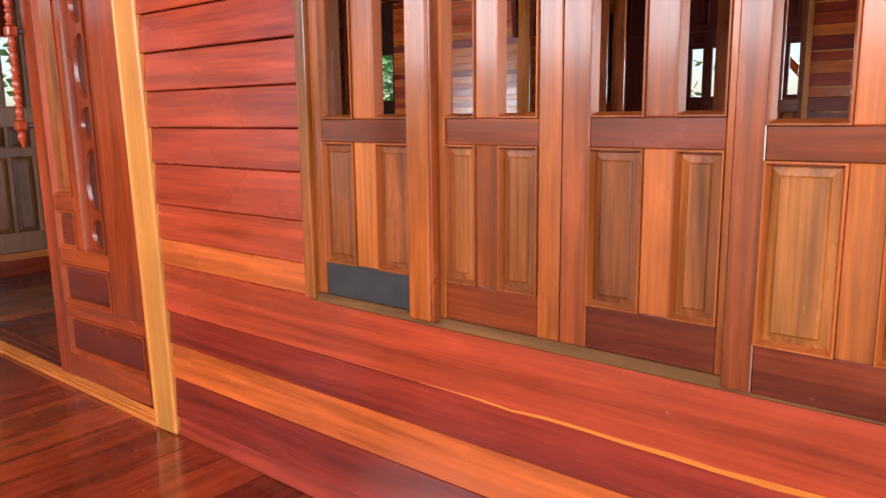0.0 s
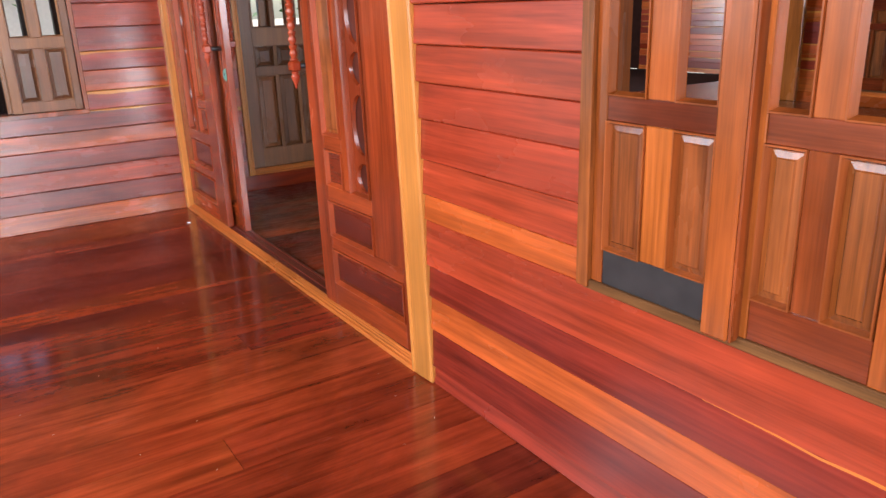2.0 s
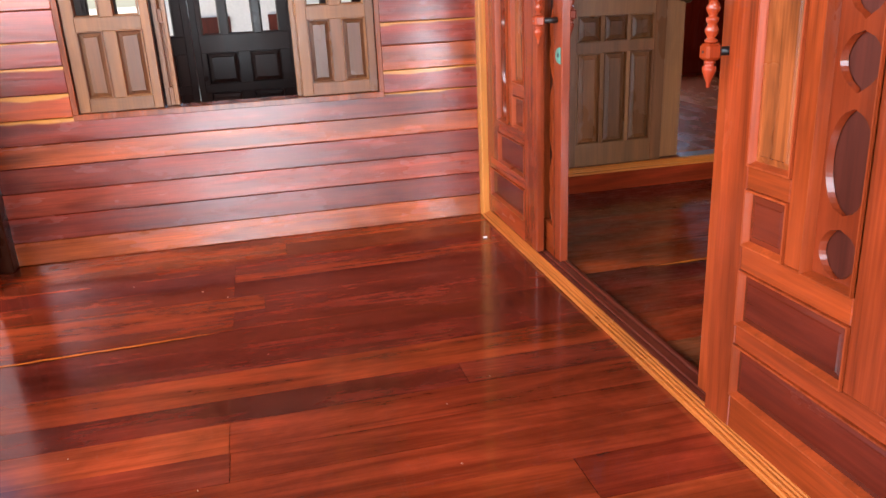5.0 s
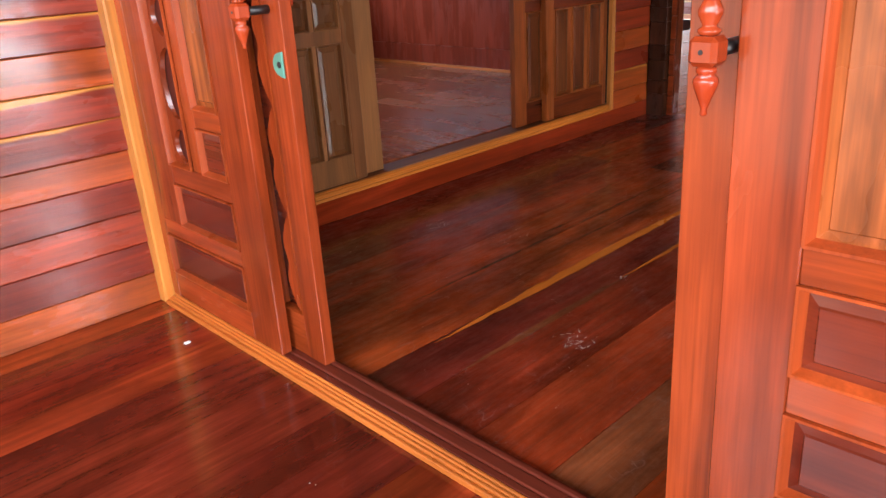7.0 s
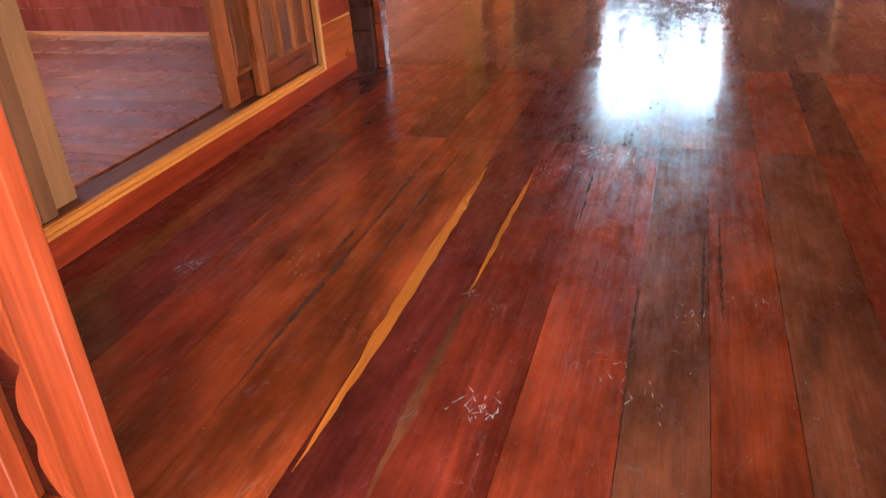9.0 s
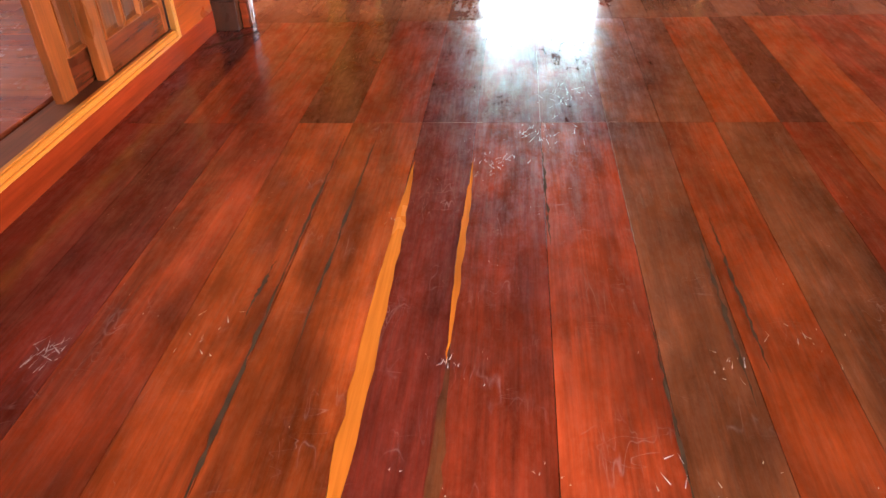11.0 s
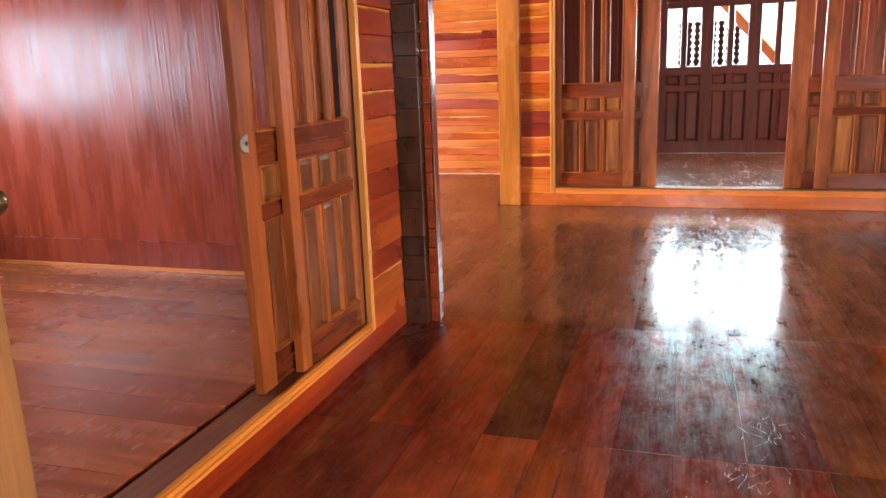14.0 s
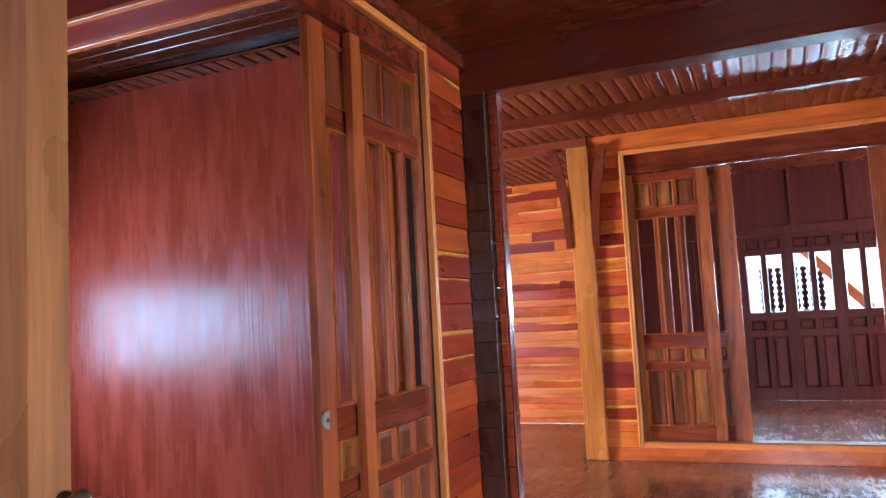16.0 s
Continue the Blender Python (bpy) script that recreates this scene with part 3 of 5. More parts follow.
# flat slab out of view, added to shut sun and sky out
tagged(boxes("roof", M_roof, None, (-11.3, 4.5, -2.6, 11.6, 3.42, 3.54), bev=0), "flat unseen roof slab that keeps sun and sky off the rooms", "roof", kind="structure")

# beams
tagged(boxes("ceiling_beam", M_beam, None, (-5.6, 4.1, 4.84, 5.0, 2.55, 3.06), bev=0.006), "dark varnished beam across the hall ceiling", "beam", kind="structure")
tagged(boxes("ceiling_beam", M_beam, None, (-11, 4.1, 7.35, 7.43, 2.97, 3.06), bev=0.006), "slim dark beam under the board ceiling", "beam", kind="structure")
tagged(boxes("ceiling_beam", M_beam, None, (-11, -5.55, 8.40, 8.5, 2.95, 3.06), bev=0.006), "dark beam over the passage opening", "beam", kind="structure")
room_beam = tagged(boxes("room_ceiling_beam", M_hall_x, None, (-8.9, -5.6, 3.85, 4.13, 2.955, 3.16), bev=0.004), "brown boxed beam with pale edges under the room ceiling", "beam", kind="structure")
boxes("edge_strip", M_pale_x, room_beam, (-8.9, -5.6, 4.10, 4.14, 2.935, 2.957), bev=0.003)
boxes("edge_strip", M_pale_x, room_beam, (-8.9, -5.6, 3.84, 3.88, 2.935, 2.957), bev=0.003)
tagged(boxes("crown_trim", M_beam, None, (-5.447, -5.405, 1.34, 4.84, 2.695, 2.765), bev=0.004), "dark cornice strip along the side wall", "trim", kind="structure")

# ---- wall boards ----
ZA = [0.0, 0.065, 0.200, 0.315, 0.424, 0.578, 0.661, 0.772, 0.899, 1.01, 1.12, 1.235, 1.35, 1.47, 1.59, 1.71, 1.83, 1.95, 2.07]
while ZA[-1] < 2.9:
    ZA.append(ZA[-1] + 0.12)
for k, mat in enumerate((M_bx_coral, M_bx_maroon, M_bx_orange, M_bx_maroon, M_bx_coral)):
    board_run(wall_1, mat, 0, RA - 0.03, 3.9, ZA[k:k + 2], 1.215, 0.014, seed=3 + k, cut=4.2, lap=0.009)
board_run(wall_1, M_bx_orange, 0, RA - 0.06, -1.54, ZA[5:7], 1.215, 0.014, seed=5, cut=9, lap=0.010)
board_run(wall_1, M_bx_coral, 0, RA - 0.07, -1.54, ZA[6:19], 1.215, 0.014, seed=5, cut=9, lap=0.010)
board_run(wall_1, M_board_x, 0, LA, 3.9, ZA[18:], 1.215, 0.014, seed=6, cut=3)
ZB = [0.0, 0.115, 0.236, 0.355, 0.472, 0.575, 0.69]
ZB2 = [0.69, 0.80, 0.921, 1.031, 1.165] + [1.171 + 0.13 * k for k in range(1, 8)]
for k, mat in enumerate((M_by_orange, M_by_maroon, M_by_coral, M_by_maroon, M_by_amber, M_by_sap)):
    board_run(wall_2, mat, 1, -1.16, 1.226, ZB[k:k + 2], -5.262, -0.014, seed=18 + k, cut=9, lap=0.008)
for k in range(len(ZB2) - 1):
    board_run(wall_2, (M_by_sap, M_by_amber, M_by_sap, M_by_maroon, M_by_coral)[k % 5], 1, 0.705, 1.226, ZB2[k:k + 2], -5.262, -0.014, seed=9 + k, cut=9, lap=0.008)
board_run(wall_2, M_board_y, 1, -1.16, -0.745, ZB2, -5.262, -0.014, seed=10, cut=9)
board_run(wall_2, M_board_y, 1, -1.16, 1.226, [2.1, 2.25, 2.4, 2.55, 2.7, 2.85], -5.262, -0.014, seed=11, cut=9)
ZH = [0.1 + 0.125 * k for k in range(22)]
board_run(wall_3, M_hall_y, 1, 4.432, 4.84, ZH, -5.433, -0.014, seed=12, cut=9)
board_run(wall_3, M_hall_y, 1, 1.335, 1.698, ZH, -5.433, -0.014, seed=13, cut=9)
ZC = [0.115, 0.26, 0.37, 0.50, 0.545, 0.66, 0.79, 0.90, 1.02, 1.16, 1.27, 1.40, 1.52, 1.63, 1.77, 1.88, 2.0, 2.11, 2.24, 2.36, 2.5, 2.62, 2.74, 2.85, 2.95, 3.055]
board_run(wall_4, M_hall_x, 0, -5.54, -5.235, ZC, 8.446, 0.014, seed=14, cut=9)
board_run(wall_4, M_hall_x, 0, -2.185, 3.9, ZC, 8.446, 0.014, seed=15, cut=3)
ZD = [0.0, 0.07, 0.17, 0.25, 0.35, 0.44, 0.54, 0.62, 0.74, 0.83, 0.95, 1.03, 1.15, 1.26, 1.34, 1.46, 1.55, 1.68, 1.78, 1.9, 2.02, 2.16, 2.3, 2.42, 2.56, 2.7, 2.84, 2.95, 3.055]
board_run(wall_5, M_hall_x, 0, -10.0, -5.75, ZD, 10.586, 0.014, seed=16, cut=3.4)
tagged(boxes("crown_board", M_hall_x, None, (-5.54, 3.9, 8.432, 8.446, 2.895, 3.055)), "orange board above the far doorway", "trim", kind="structure")

# ---- skirting, trims and sills ----
tagged(boxes("skirting", M_orange_y, None, (-5.447, -5.424, 1.335, 4.84, 0, 0.108), bev=0.004), "glossy red skirting board under the side door", "baseboard", kind="structure")
tagged(boxes("skirting", M_orange_x, None, (-5.54, 3.9, 8.432, 8.458, 0, 0.118), bev=0.004), "orange skirting board under the far door", "baseboard", kind="structure")
drop = tagged(boxes("ceiling_drop", M_core, None, (-8.9, -5.6, 4.60, 4.62, 3.19, 3.38), bev=0), "drop of short upright boards between two ceiling levels", "ceiling drop", kind="structure")
for k in range(30):
    boxes("drop_board", (M_hall_z, M_orange_z)[k % 3 == 0], drop, (-8.9 + k * 0.11, -8.9 + k * 0.11 + 0.107, 4.575, 4.60, 3.21, 3.34), bev=0.003)
tagged(boxes("room_cornice", M_beam, None, (-8.9, -5.6, 5.05, 5.08, 3.150, 3.203), bev=0.004), "dark wooden strip along the top of the red wall", "trim", kind="structure")
tagged(boxes("room_cornice", M_pale_x, None, (-8.9, -5.6, 4.555, 4.595, 3.175, 3.215), (-8.9, -5.6, 4.555, 4.595, 3.335, 3.375), bev=0.004), "pale wooden strips along the ceiling drop", "trim", kind="structure")
tagged(boxes("room_skirting", M_red_wall, None, (-8.9, -5.6, 5.06, 5.08, 0.15, 0.335), bev=0.004), "dark red skirting of the side room", "baseboard", kind="structure")
tagged(boxes("room_skirting_strip", M_pale_x, None, (-8.9, -5.6, 5.045, 5.06, 0.15, 0.175), bev=0.003), "pale quarter strip at the foot of the red wall", "trim", kind="structure")


def trim_frame(name, material_v, material_h, label, axis, a0, a1, z0, z1, face, w, d, bottom=True):
    """A moulded trim round a doorway; axis 0: in a wall along x."""
    ob = thing(name, label, "trim", kind="structure")
    def bar(nm, p0, p1, q0, q1, mat):
        strips = []
        for lo, hi, dep in ((0.0, 0.34, 1.0), (0.34, 0.62, 0.78), (0.62, 0.86, 0.92), (0.86, 1.0, 0.70)):
            f0, f1 = min(face, face + d), max(face, face + d)
            if d > 0:
                f0 = f1 - d * dep
            else:
                f1 = f0 - d * dep
            if nm == "upright":
                r = (p0 + (p1 - p0) * lo, p0 + (p1 - p0) * hi, q0, q1)
            else:
                r = (p0, p1, q0 + (q1 - q0) * lo, q0 + (q1 - q0) * hi)
            strips.append((r[0], r[1], f0, f1, r[2], r[3]) if axis == 0 else (f0, f1, r[0], r[1], r[2], r[3]))
        boxes(nm, mat, ob, *strips, bev=0.0025)
    bar("upright", a0, a0 + w, z0, z1, material_v)
    bar("upright", a1 - w, a1, z0, z1, material_v)
    bar("head", a0 + w, a1 - w, z1 - w, z1, material_h)
    if bottom:
        bar("sill_strip", a0 + w, a1 - w, z0, z0 + w, material_h)
    return ob


trim_a = thing("door_trim", "pale yellow wooden trim posts beside the porch door", "trim", kind="structure")
lean = boxes("upright", M_pale, trim_a, (-0.0575, 0.0575, 1.195, 1.24, 0, 2.74), bev=0.006)
boxes("edge_bead", M_pale, lean, (-0.0625, -0.048, 1.189, 1.21, 0.01, 2.72), bev=0.004)
lean.matrix_basis = pose(-2.287, 0, 0, 0, -2.3, 0)
boxes("upright", M_pale, trim_a, (-5.272, -5.203, 1.195, 1.24, 0, 2.74), bev=0.006)
boxes("head", M_pale_x, trim_a, (-5.203, -2.42, 1.195, 1.24, 2.62, 2.74), bev=0.006)
sill_a = thing("door_sill", "pale front strip and dark maroon threshold", "sill", kind="structure")
boxes("front_strip", M_pale_x, sill_a, (-5.203, -2.345, 1.193, 1.206, 0, 0.018), (-5.203, -2.345, 1.206, 1.217, 0, 0.024), (-5.203, -2.345, 1.217, 1.227, 0, 0.028), (-5.203, -2.345, 1.227, 1.238, 0, 0.031), bev=0.003)
boxes("threshold", M_maroon_x, sill_a, (-5.203, -2.345, 1.238, 1.262, 0, 0.029), (-5.203, -2.345, 1.262, 1.300, 0, 0.033), (-5.203, -2.345, 1.300, 1.318, 0, 0.037), (-5.203, -2.345, 1.318, 1.334, 0, 0.026), bev=0.004)
trim_frame("door_trim", M_pale, M_pale_y, "orange yellow moulded trim round the side door", 1, 1.70, 4.43, 0.108, 2.69, -5.42, 0.045, -0.03)
trim_frame("door_trim", M_pale, M_pale_x, "pale yellow moulded trim round the far door", 0, -5.255, -2.17, 0.118, 2.89, 8.418, 0.048, 0.03)
tagged(boxes("door_head", M_rail, None, (-5.207, -2.218, 8.47, 8.53, 2.66, 2.842)), "brown header board above the far door leaves", "trim", kind="structure")
tagged(boxes("door_head", M_rail, None, (-5.52, -5.452, 1.745, 4.385, 2.54, 2.645)), "brown header board above the side door", "trim", kind="structure")
tagged(boxes("side_sill", M_sill_y, None, (-5.57, -5.447, 1.70, 4.42, 0.10, 0.150)), "worn dusty sill of the side door", "sill", kind="structure")
tagged(boxes("far_sill", M_ledge, None, (-5.24, -2.18, 8.44, 8.58, 0.105, 0.178)), "worn sill of the far door", "sill", kind="structure")
tagged(boxes("window_frame", M_panel, None, (-1.545, -1.508, 1.20, 1.32, 0.575, 2.05), (-1.508, 1.25, 1.21, 1.32, 2.02, 2.05)), "dark brown jamb of the porch window", "window frame", kind="structure")
tagged(boxes("window_ledge", M_ledge, None, (-1.53, 1.25, 1.208, 1.32, 0.568, 0.592), bev=0.003), "dusty dark brown window ledge", "window ledge", kind="structure")
tagged(boxes("window_frame", M_stile, None, (-5.38, -5.252, -0.745, -0.72, 0.69, 2.1), (-5.38, -5.252, 0.685, 0.71, 0.69, 2.1), (-5.38, -5.247, -0.745, 0.71, 0.672, 0.70)), "brown frame of the porch end window", "window frame", kind="structure")

# ---- floors, board by board ----
plank_floor(floor, M_porch_floor, -5.278, 3.2, -1.48, 1.232, 0.165, 0.0, 21, 2.4, stops=(-0.105,))
D_, R_, O_, B_, K_ = M_hf_dark, M_hf_red, M_hf_orange, M_hf_brown, M_hf_black
HALL_PLANKS = [(-5.447, D_, D_), (-5.17, D_, R_), (-4.95, R_, R_), (-4.715, O_, K_), (-4.505, O_, R_), (-4.245, D_, D_), (-4.045, R_, D_), (-3.81, R_, D_),
               (-3.57, B_, B_), (-3.38, O_, B_), (-3.19, B_, O_), (-2.96, R_, K_), (-2.80, O_, O_), (-2.58, B_, R_), (-2.36, R_, R_), (-2.14, O_, B_), (-1.92, D_, R_), (-1.7, R_, R_)]


def single_plank(parent, material, x0, x1, y0, y1, z=0.0, thick=0.02, g=0.0008):
    bm = bmesh.new()
    add_box(bm, x0 + g - (x0 + x1) / 2, x1 - g - (x0 + x1) / 2, y0 + g - (y0 + y1) / 2, y1 - g - (y0 + y1) / 2, -thick, 0)
    part("floor_board", bm, material, parent).location = ((x0 + x1) / 2, (y0 + y1) / 2, z)


for (x0, near, far), (x1, _a, _b) in zip(HALL_PLANKS, HALL_PLANKS[1:] + [(-1.48, None, None)]):
    single_plank(floor, near, x0, x1, 1.322, 3.712)
    single_plank(floor, far, x0, x1, 3.712, 4.97)
plank_floor(floor, M_hf_red, -1.48, 2.4, 1.322, 4.97, 0.21, 0.0, 22, 2.6, stops=(3.71,))
plank_floor(floor, M_far_floor, -7.6, 2.4, 4.97, 10.58, 0.19, 0.0, 23, 3.6)
plank_floor(room_floor, M_room_floor, 1.35, 5.06, -8.9, -5.6, 0.17, 0.15, 24, 2.8, along=0)

# ---- folding door and window leaves ----
def porch_leaf(m, w, d, flip, label):
    """Porch door leaf, laid out from its jamb: a wide stile, a fretwork slot and a narrow panel column over two wide panels.
    d: where the slot begins; flip: the jamb is at the leaf's right edge."""
    ob = thing("door_leaf", label, "door", G1)
    ob.matrix_world = m
    h, t = LH, 0.036
    lo, end, top = max(0.05, d - 0.205), d + 0.375, LH - 0.42

    def across(a, b):
        return (w - b, w - a) if flip else (a, b)

    def bar(name, material, a, b, z0, z1, inset=0.0):
        x0, x1 = across(a, b)
        boxes(name, material, ob, (x0, x1, inset, t - inset, z0, z1), bev=0.0025)

    bar("stile", M_rstile, 0, lo, 0, h)
    bar("stile", M_rstile, end, w, 0, h)
    for z0, z1 in ((0, 0.10), (0.25, 0.305), (h - 0.10, h)):
        bar("rail", M_rrail, lo, end, z0, z1, 0.001)
    bar("rail", M_rrail, d, end, 0.455, 0.52, 0.001)
    bar("rail", M_rrail, lo, end, top, h - 0.34, 0.001)
    bar("rail", M_rrail, d + 0.22, end, 0.665, 0.722, 0.001)
    bar("wide_stile", M_rstile, lo, d, 0.305, top, 0.0015)
    bar("mullion", M_rstile, d + 0.155, d + 0.22, 0.52, top, 0.0015)
    bar("mullion", M_rstile, d + 0.06, d + 0.12, h - 0.34, h - 0.10, 0.0015)
    for a, b, z0, z1, material in ((lo, end, 0.10, 0.25, M_rpanel), (d, end, 0.305, 0.455, M_rpanel), (d + 0.22, end, 0.52, 0.665, M_rpanel),
                                   (d + 0.22, end, 0.722, top, M_veneer), (lo, d + 0.06, h - 0.34, h - 0.10, M_panel), (d + 0.12, end, h - 0.34, h - 0.10, M_panel)):
        x0, x1 = across(a, b)
        bm = bmesh.new()
        add_moulding(bm, x0, x1, z0, z1, -0.001, t * 0.42, 0.014)
        part("moulding", bm, M_mould, ob)
        bm = bmesh.new()
        add_raised(bm, x0, x1, z0, z1, t * 0.42, 0.006, 0.028)
        add_raised(bm, x0, x1, z0, z1, t * 0.55, t - 0.004, 0.028)
        part("panel", bm, material, ob)
    x0, x1 = across(d, d + 0.155)
    bm = bmesh.new()
    add_moulding(bm, x0, x1, 0.52, top, -0.004, t * 0.5, 0.009)
    part("moulding", bm, M_mould, ob)
    bm = bmesh.new()
    fret_panel(bm, x0 + 0.001, x1 - 0.001, 0.521, top, t * 0.50, t * 0.80)
    part("fretwork", bm, M_fret, ob, "scroll cut fretwork board")
    # added sheet in dull dark red, stands for the shaded folded leaf behind
    boxes("backing", M_dark_panel, ob, (x0, x1, t * 0.86, t * 0.98, 0.52, top), bev=0, label="dark red sheet added behind the fretwork")
    return ob


def fret_panel(bm, x0, x1, z0, z1, y0, y1):
    """A board with a row of vase-shaped and oval cut-outs whose edges slope back."""
    w, c, n = x1 - x0, (x0 + x1) / 2, int((z1 - z0) / 0.01)
    rows = []
    for i in range(n + 1):
        z = z0 + (z1 - z0) * i / n
        u = ((z - z0) / 0.40) % 1.0
        if 0.03 < u < 0.30:
            hw = w * (0.10 + 0.26 * math.sin(math.pi * (u - 0.03) / 0.27) ** 0.7)
        elif 0.38 < u < 0.92:
            hw = w * 0.41 * math.sin(math.pi * (u - 0.38) / 0.54) ** 0.4
        else:
            hw = 0.0
        o = 0.010 if hw > 0 else 0.0
        rows.append([bm.verts.new(p) for p in ((x0, y0, z), (c - max(hw, o), y0, z), (c - max(hw - o, 0), y1, z), (c + max(hw - o, 0), y1, z), (c + max(hw, o), y0, z), (x1, y0, z))])
    for a, b in zip(rows, rows[1:]):
        solid = abs(a[1].co.x - c) < 1e-6 and abs(b[1].co.x - c) < 1e-6
        for k in (0, 1, 3, 4):
            if not (solid and k in (1, 3)):
                bm.faces.new((a[k], a[k + 1], b[k + 1], b[k]))


def leaf(name, label, category, m, w, h, rows, mats, group, **kw):
    ob = thing(name, label, category, group)
    ob.matrix_world = m
    leaf_parts(ob, w, h, rows, *mats, **kw)
    return ob


RED_SET = (M_rstile, M_rrail, M_rpanel)
MID_SET = (M_stile, M_rail, M_panel)
GREY_SET = (M_grey_stile, M_grey_stile, M_grey_panel)
HALL_SET = (M_hstile, M_rail, M_hpanel)
DARK_SET = (M_dark_panel, M_dark_panel, M_dark_panel)
LH = 2.58
G1 = "porch folding door leaves"


# leaves stand with their jamb at the trims; local x runs to world +x
porch_leaf(pose(-2.335 - 0.785, 1.222, 0.030, 0, -1.3, 0), 0.785, 0.30, True, "red brown varnished folding door leaf with fretwork and panels")
porch_leaf(pose(-5.203, 1.230, 0.034), 0.716, 0.185, False, "red brown varnished folding door leaf with fretwork and panels")
W2 = 0.70
rows2 = [(0.14, 0.42, [(0.20, 0.29, "fret"), (0.36, W2 - 0.1, "panel")]), (0.50, 0.78, [(0.20, 0.29, "fret"), (0.36, W2 - 0.1, "panel")]), (0.86, LH - 0.42, [(0.20, 0.29, "fret"), (0.36, W2 - 0.1, "panel")]), (LH - 0.34, LH - 0.1, [(0.2, W2 - 0.1, "panel")])]
right_back = leaf("door_leaf", "folded back door leaf with a wide plain stile", "door", pose(-3.222, 1.262, 0.033, 0, -0.8, 0), W2, LH, rows2, RED_SET, G1, sl=0.17, sr=0.08)
left_back = leaf("door_leaf", "folded back door leaf with a scalloped inner edge", "door", pose(-4.335 - W2, 1.280, 0.034), W2, LH, [(0.14, LH - 0.42, [(W2 - 0.20, W2 - 0.085, "fret_r")]), (LH - 0.34, LH - 0.1, [(0.1, W2 - 0.2, "panel")])], RED_SET, G1, sl=0.08, sr=0.085)

FINIAL = [(0.003, 0), (0.0055, 0.003), (0.004, 0.008), (0.009, 0.022), (0.0155, 0.038), (0.0175, 0.046), (0.0165, 0.052), (0.011, 0.057), (0.014, 0.060), (0.014, 0.064), (0.011, 0.068)]


def spindle(x, y, z, back, seed):
    """A turned pull handle held off the door leaf by dark dowels; back: the depth to the leaf's face."""
    ob = thing("turned_spindle", "glossy red turned wooden pull handle on dark dowels", "door handle", "turned door handles", m=pose(x, y, z))
    bm = bmesh.new()
    add_lathe(bm, FINIAL, 18)
    part("drop_finial", bm, M_turned, ob)
    zz = 0.068
    for k in range(3):
        bm = bmesh.new()
        add_box(bm, -0.0205, 0.0205, -0.0205, 0.0205, zz, zz + 0.040, 0.007)
        block = part("block", bm, M_turned, ob)
        bm = bmesh.new()
        add_lathe(bm, [(0.011, 0), (0.011, abs(back) - 0.02)], 14)
        dowel = part("dowel", bm, M_iron, block, "round black standoff dowel")
        dowel.matrix_basis = pose(0.006, 0.02 if back > 0 else -0.02, zz + 0.02, -90 if back > 0 else 90)
        bm = bmesh.new()
        add_lathe(bm, [(0.0035, 0), (0.0035, 0.002)], 8)
        part("plug", bm, M_iron, block, "small dark screw plug").matrix_basis = pose(0, -0.0215, zz + 0.02, -90)
        zz += 0.040
        bm = bmesh.new()
        prof = [(0.011, zz)]
        for q in range(6):
            b0 = zz + 0.052 * q
            prof += [(0.016, b0 + 0.004), (0.016, b0 + 0.008), (0.010, b0 + 0.011), (0.010, b0 + 0.014), (0.0165, b0 + 0.027), (0.0165, b0 + 0.033), (0.010, b0 + 0.046), (0.014, b0 + 0.049)]
        prof.append((0.011, zz + 0.312))
        add_lathe(bm, prof, 16)
        part("turned_length", bm, M_turned, ob)
        zz += 0.312
    return ob


spindle(-3.167, 1.187, 0.927, 0.075, 1)
spindle(-4.395, 1.204, 0.955, 0.076, 2)
spindle(-4.415, 1.347, 0.972, -0.031, 3)


def latch(name, label, material, m, parent=None):
    """A rounded plate with a ring hole, screwed to a leaf's edge."""
    ob = thing(name, label, "latch", m=m)
    bm = bmesh.new()
    n = 16
    pts = [(0.018, -0.034), (0.018, 0.034)] + [(0.012 - 0.038 * math.sin(math.pi * k / n) ** 0.8, 0.030 * math.cos(math.pi * k / n)) for k in range(n + 1)]
    a = [bm.verts.new((x, 0, z)) for x, z in pts]
    b = [bm.verts.new((x, -0.006, z)) for x, z in pts]
    bm.faces.new(a), bm.faces.new(b)
    for k in range(len(pts)):
        bm.faces.new((a[k], a[(k + 1) % len(pts)], b[(k + 1) % len(pts)], b[k]))
    bmesh.ops.bevel(bm, geom=list(bm.edges), offset=0.0015, segments=1, affect="EDGES")
    part("plate", bm, material, ob)
    bm = bmesh.new()
    add_lathe(bm, [(0.0075, 0), (0.009, 0.002), (0.007, 0.004)], 10)
    hole = part("eye_hole", bm, M_iron, ob)
    hole.matrix_basis = pose(0.004, -0.005, 0.0, 90)
    return ob


latch("door_latch", "green painted metal latch plate on the door edge", M_verdigris, pose(-4.362, 1.279, 0.908))
latch("door_latch", "pale metal latch plate on the side door edge", M_steel, pose(-5.488, 3.537, 1.083, 0, 0, 90))
ring = thing("door_ring", "small steel pull ring on the leaf edge", "ring", m=pose(-3.228, 1.280, 0.885))
bm = bmesh.new()
for k in range(16):
    a0, a1 = 2 * math.pi * k / 16, 2 * math.pi * (k + 1) / 16
    q = [[bm.verts.new((0.0 + (0.014 + 0.003 * math.cos(u)) * math.cos(a), 0.003 * math.sin(u), (0.014 + 0.003 * math.cos(u)) * math.sin(a))) for u in (0, 1.57, 3.14, 4.71)] for a in (a0, a1)]
    for j in range(4):
        bm.faces.new((q[0][j], q[0][(j + 1) % 4], q[1][(j + 1) % 4], q[1][j]))
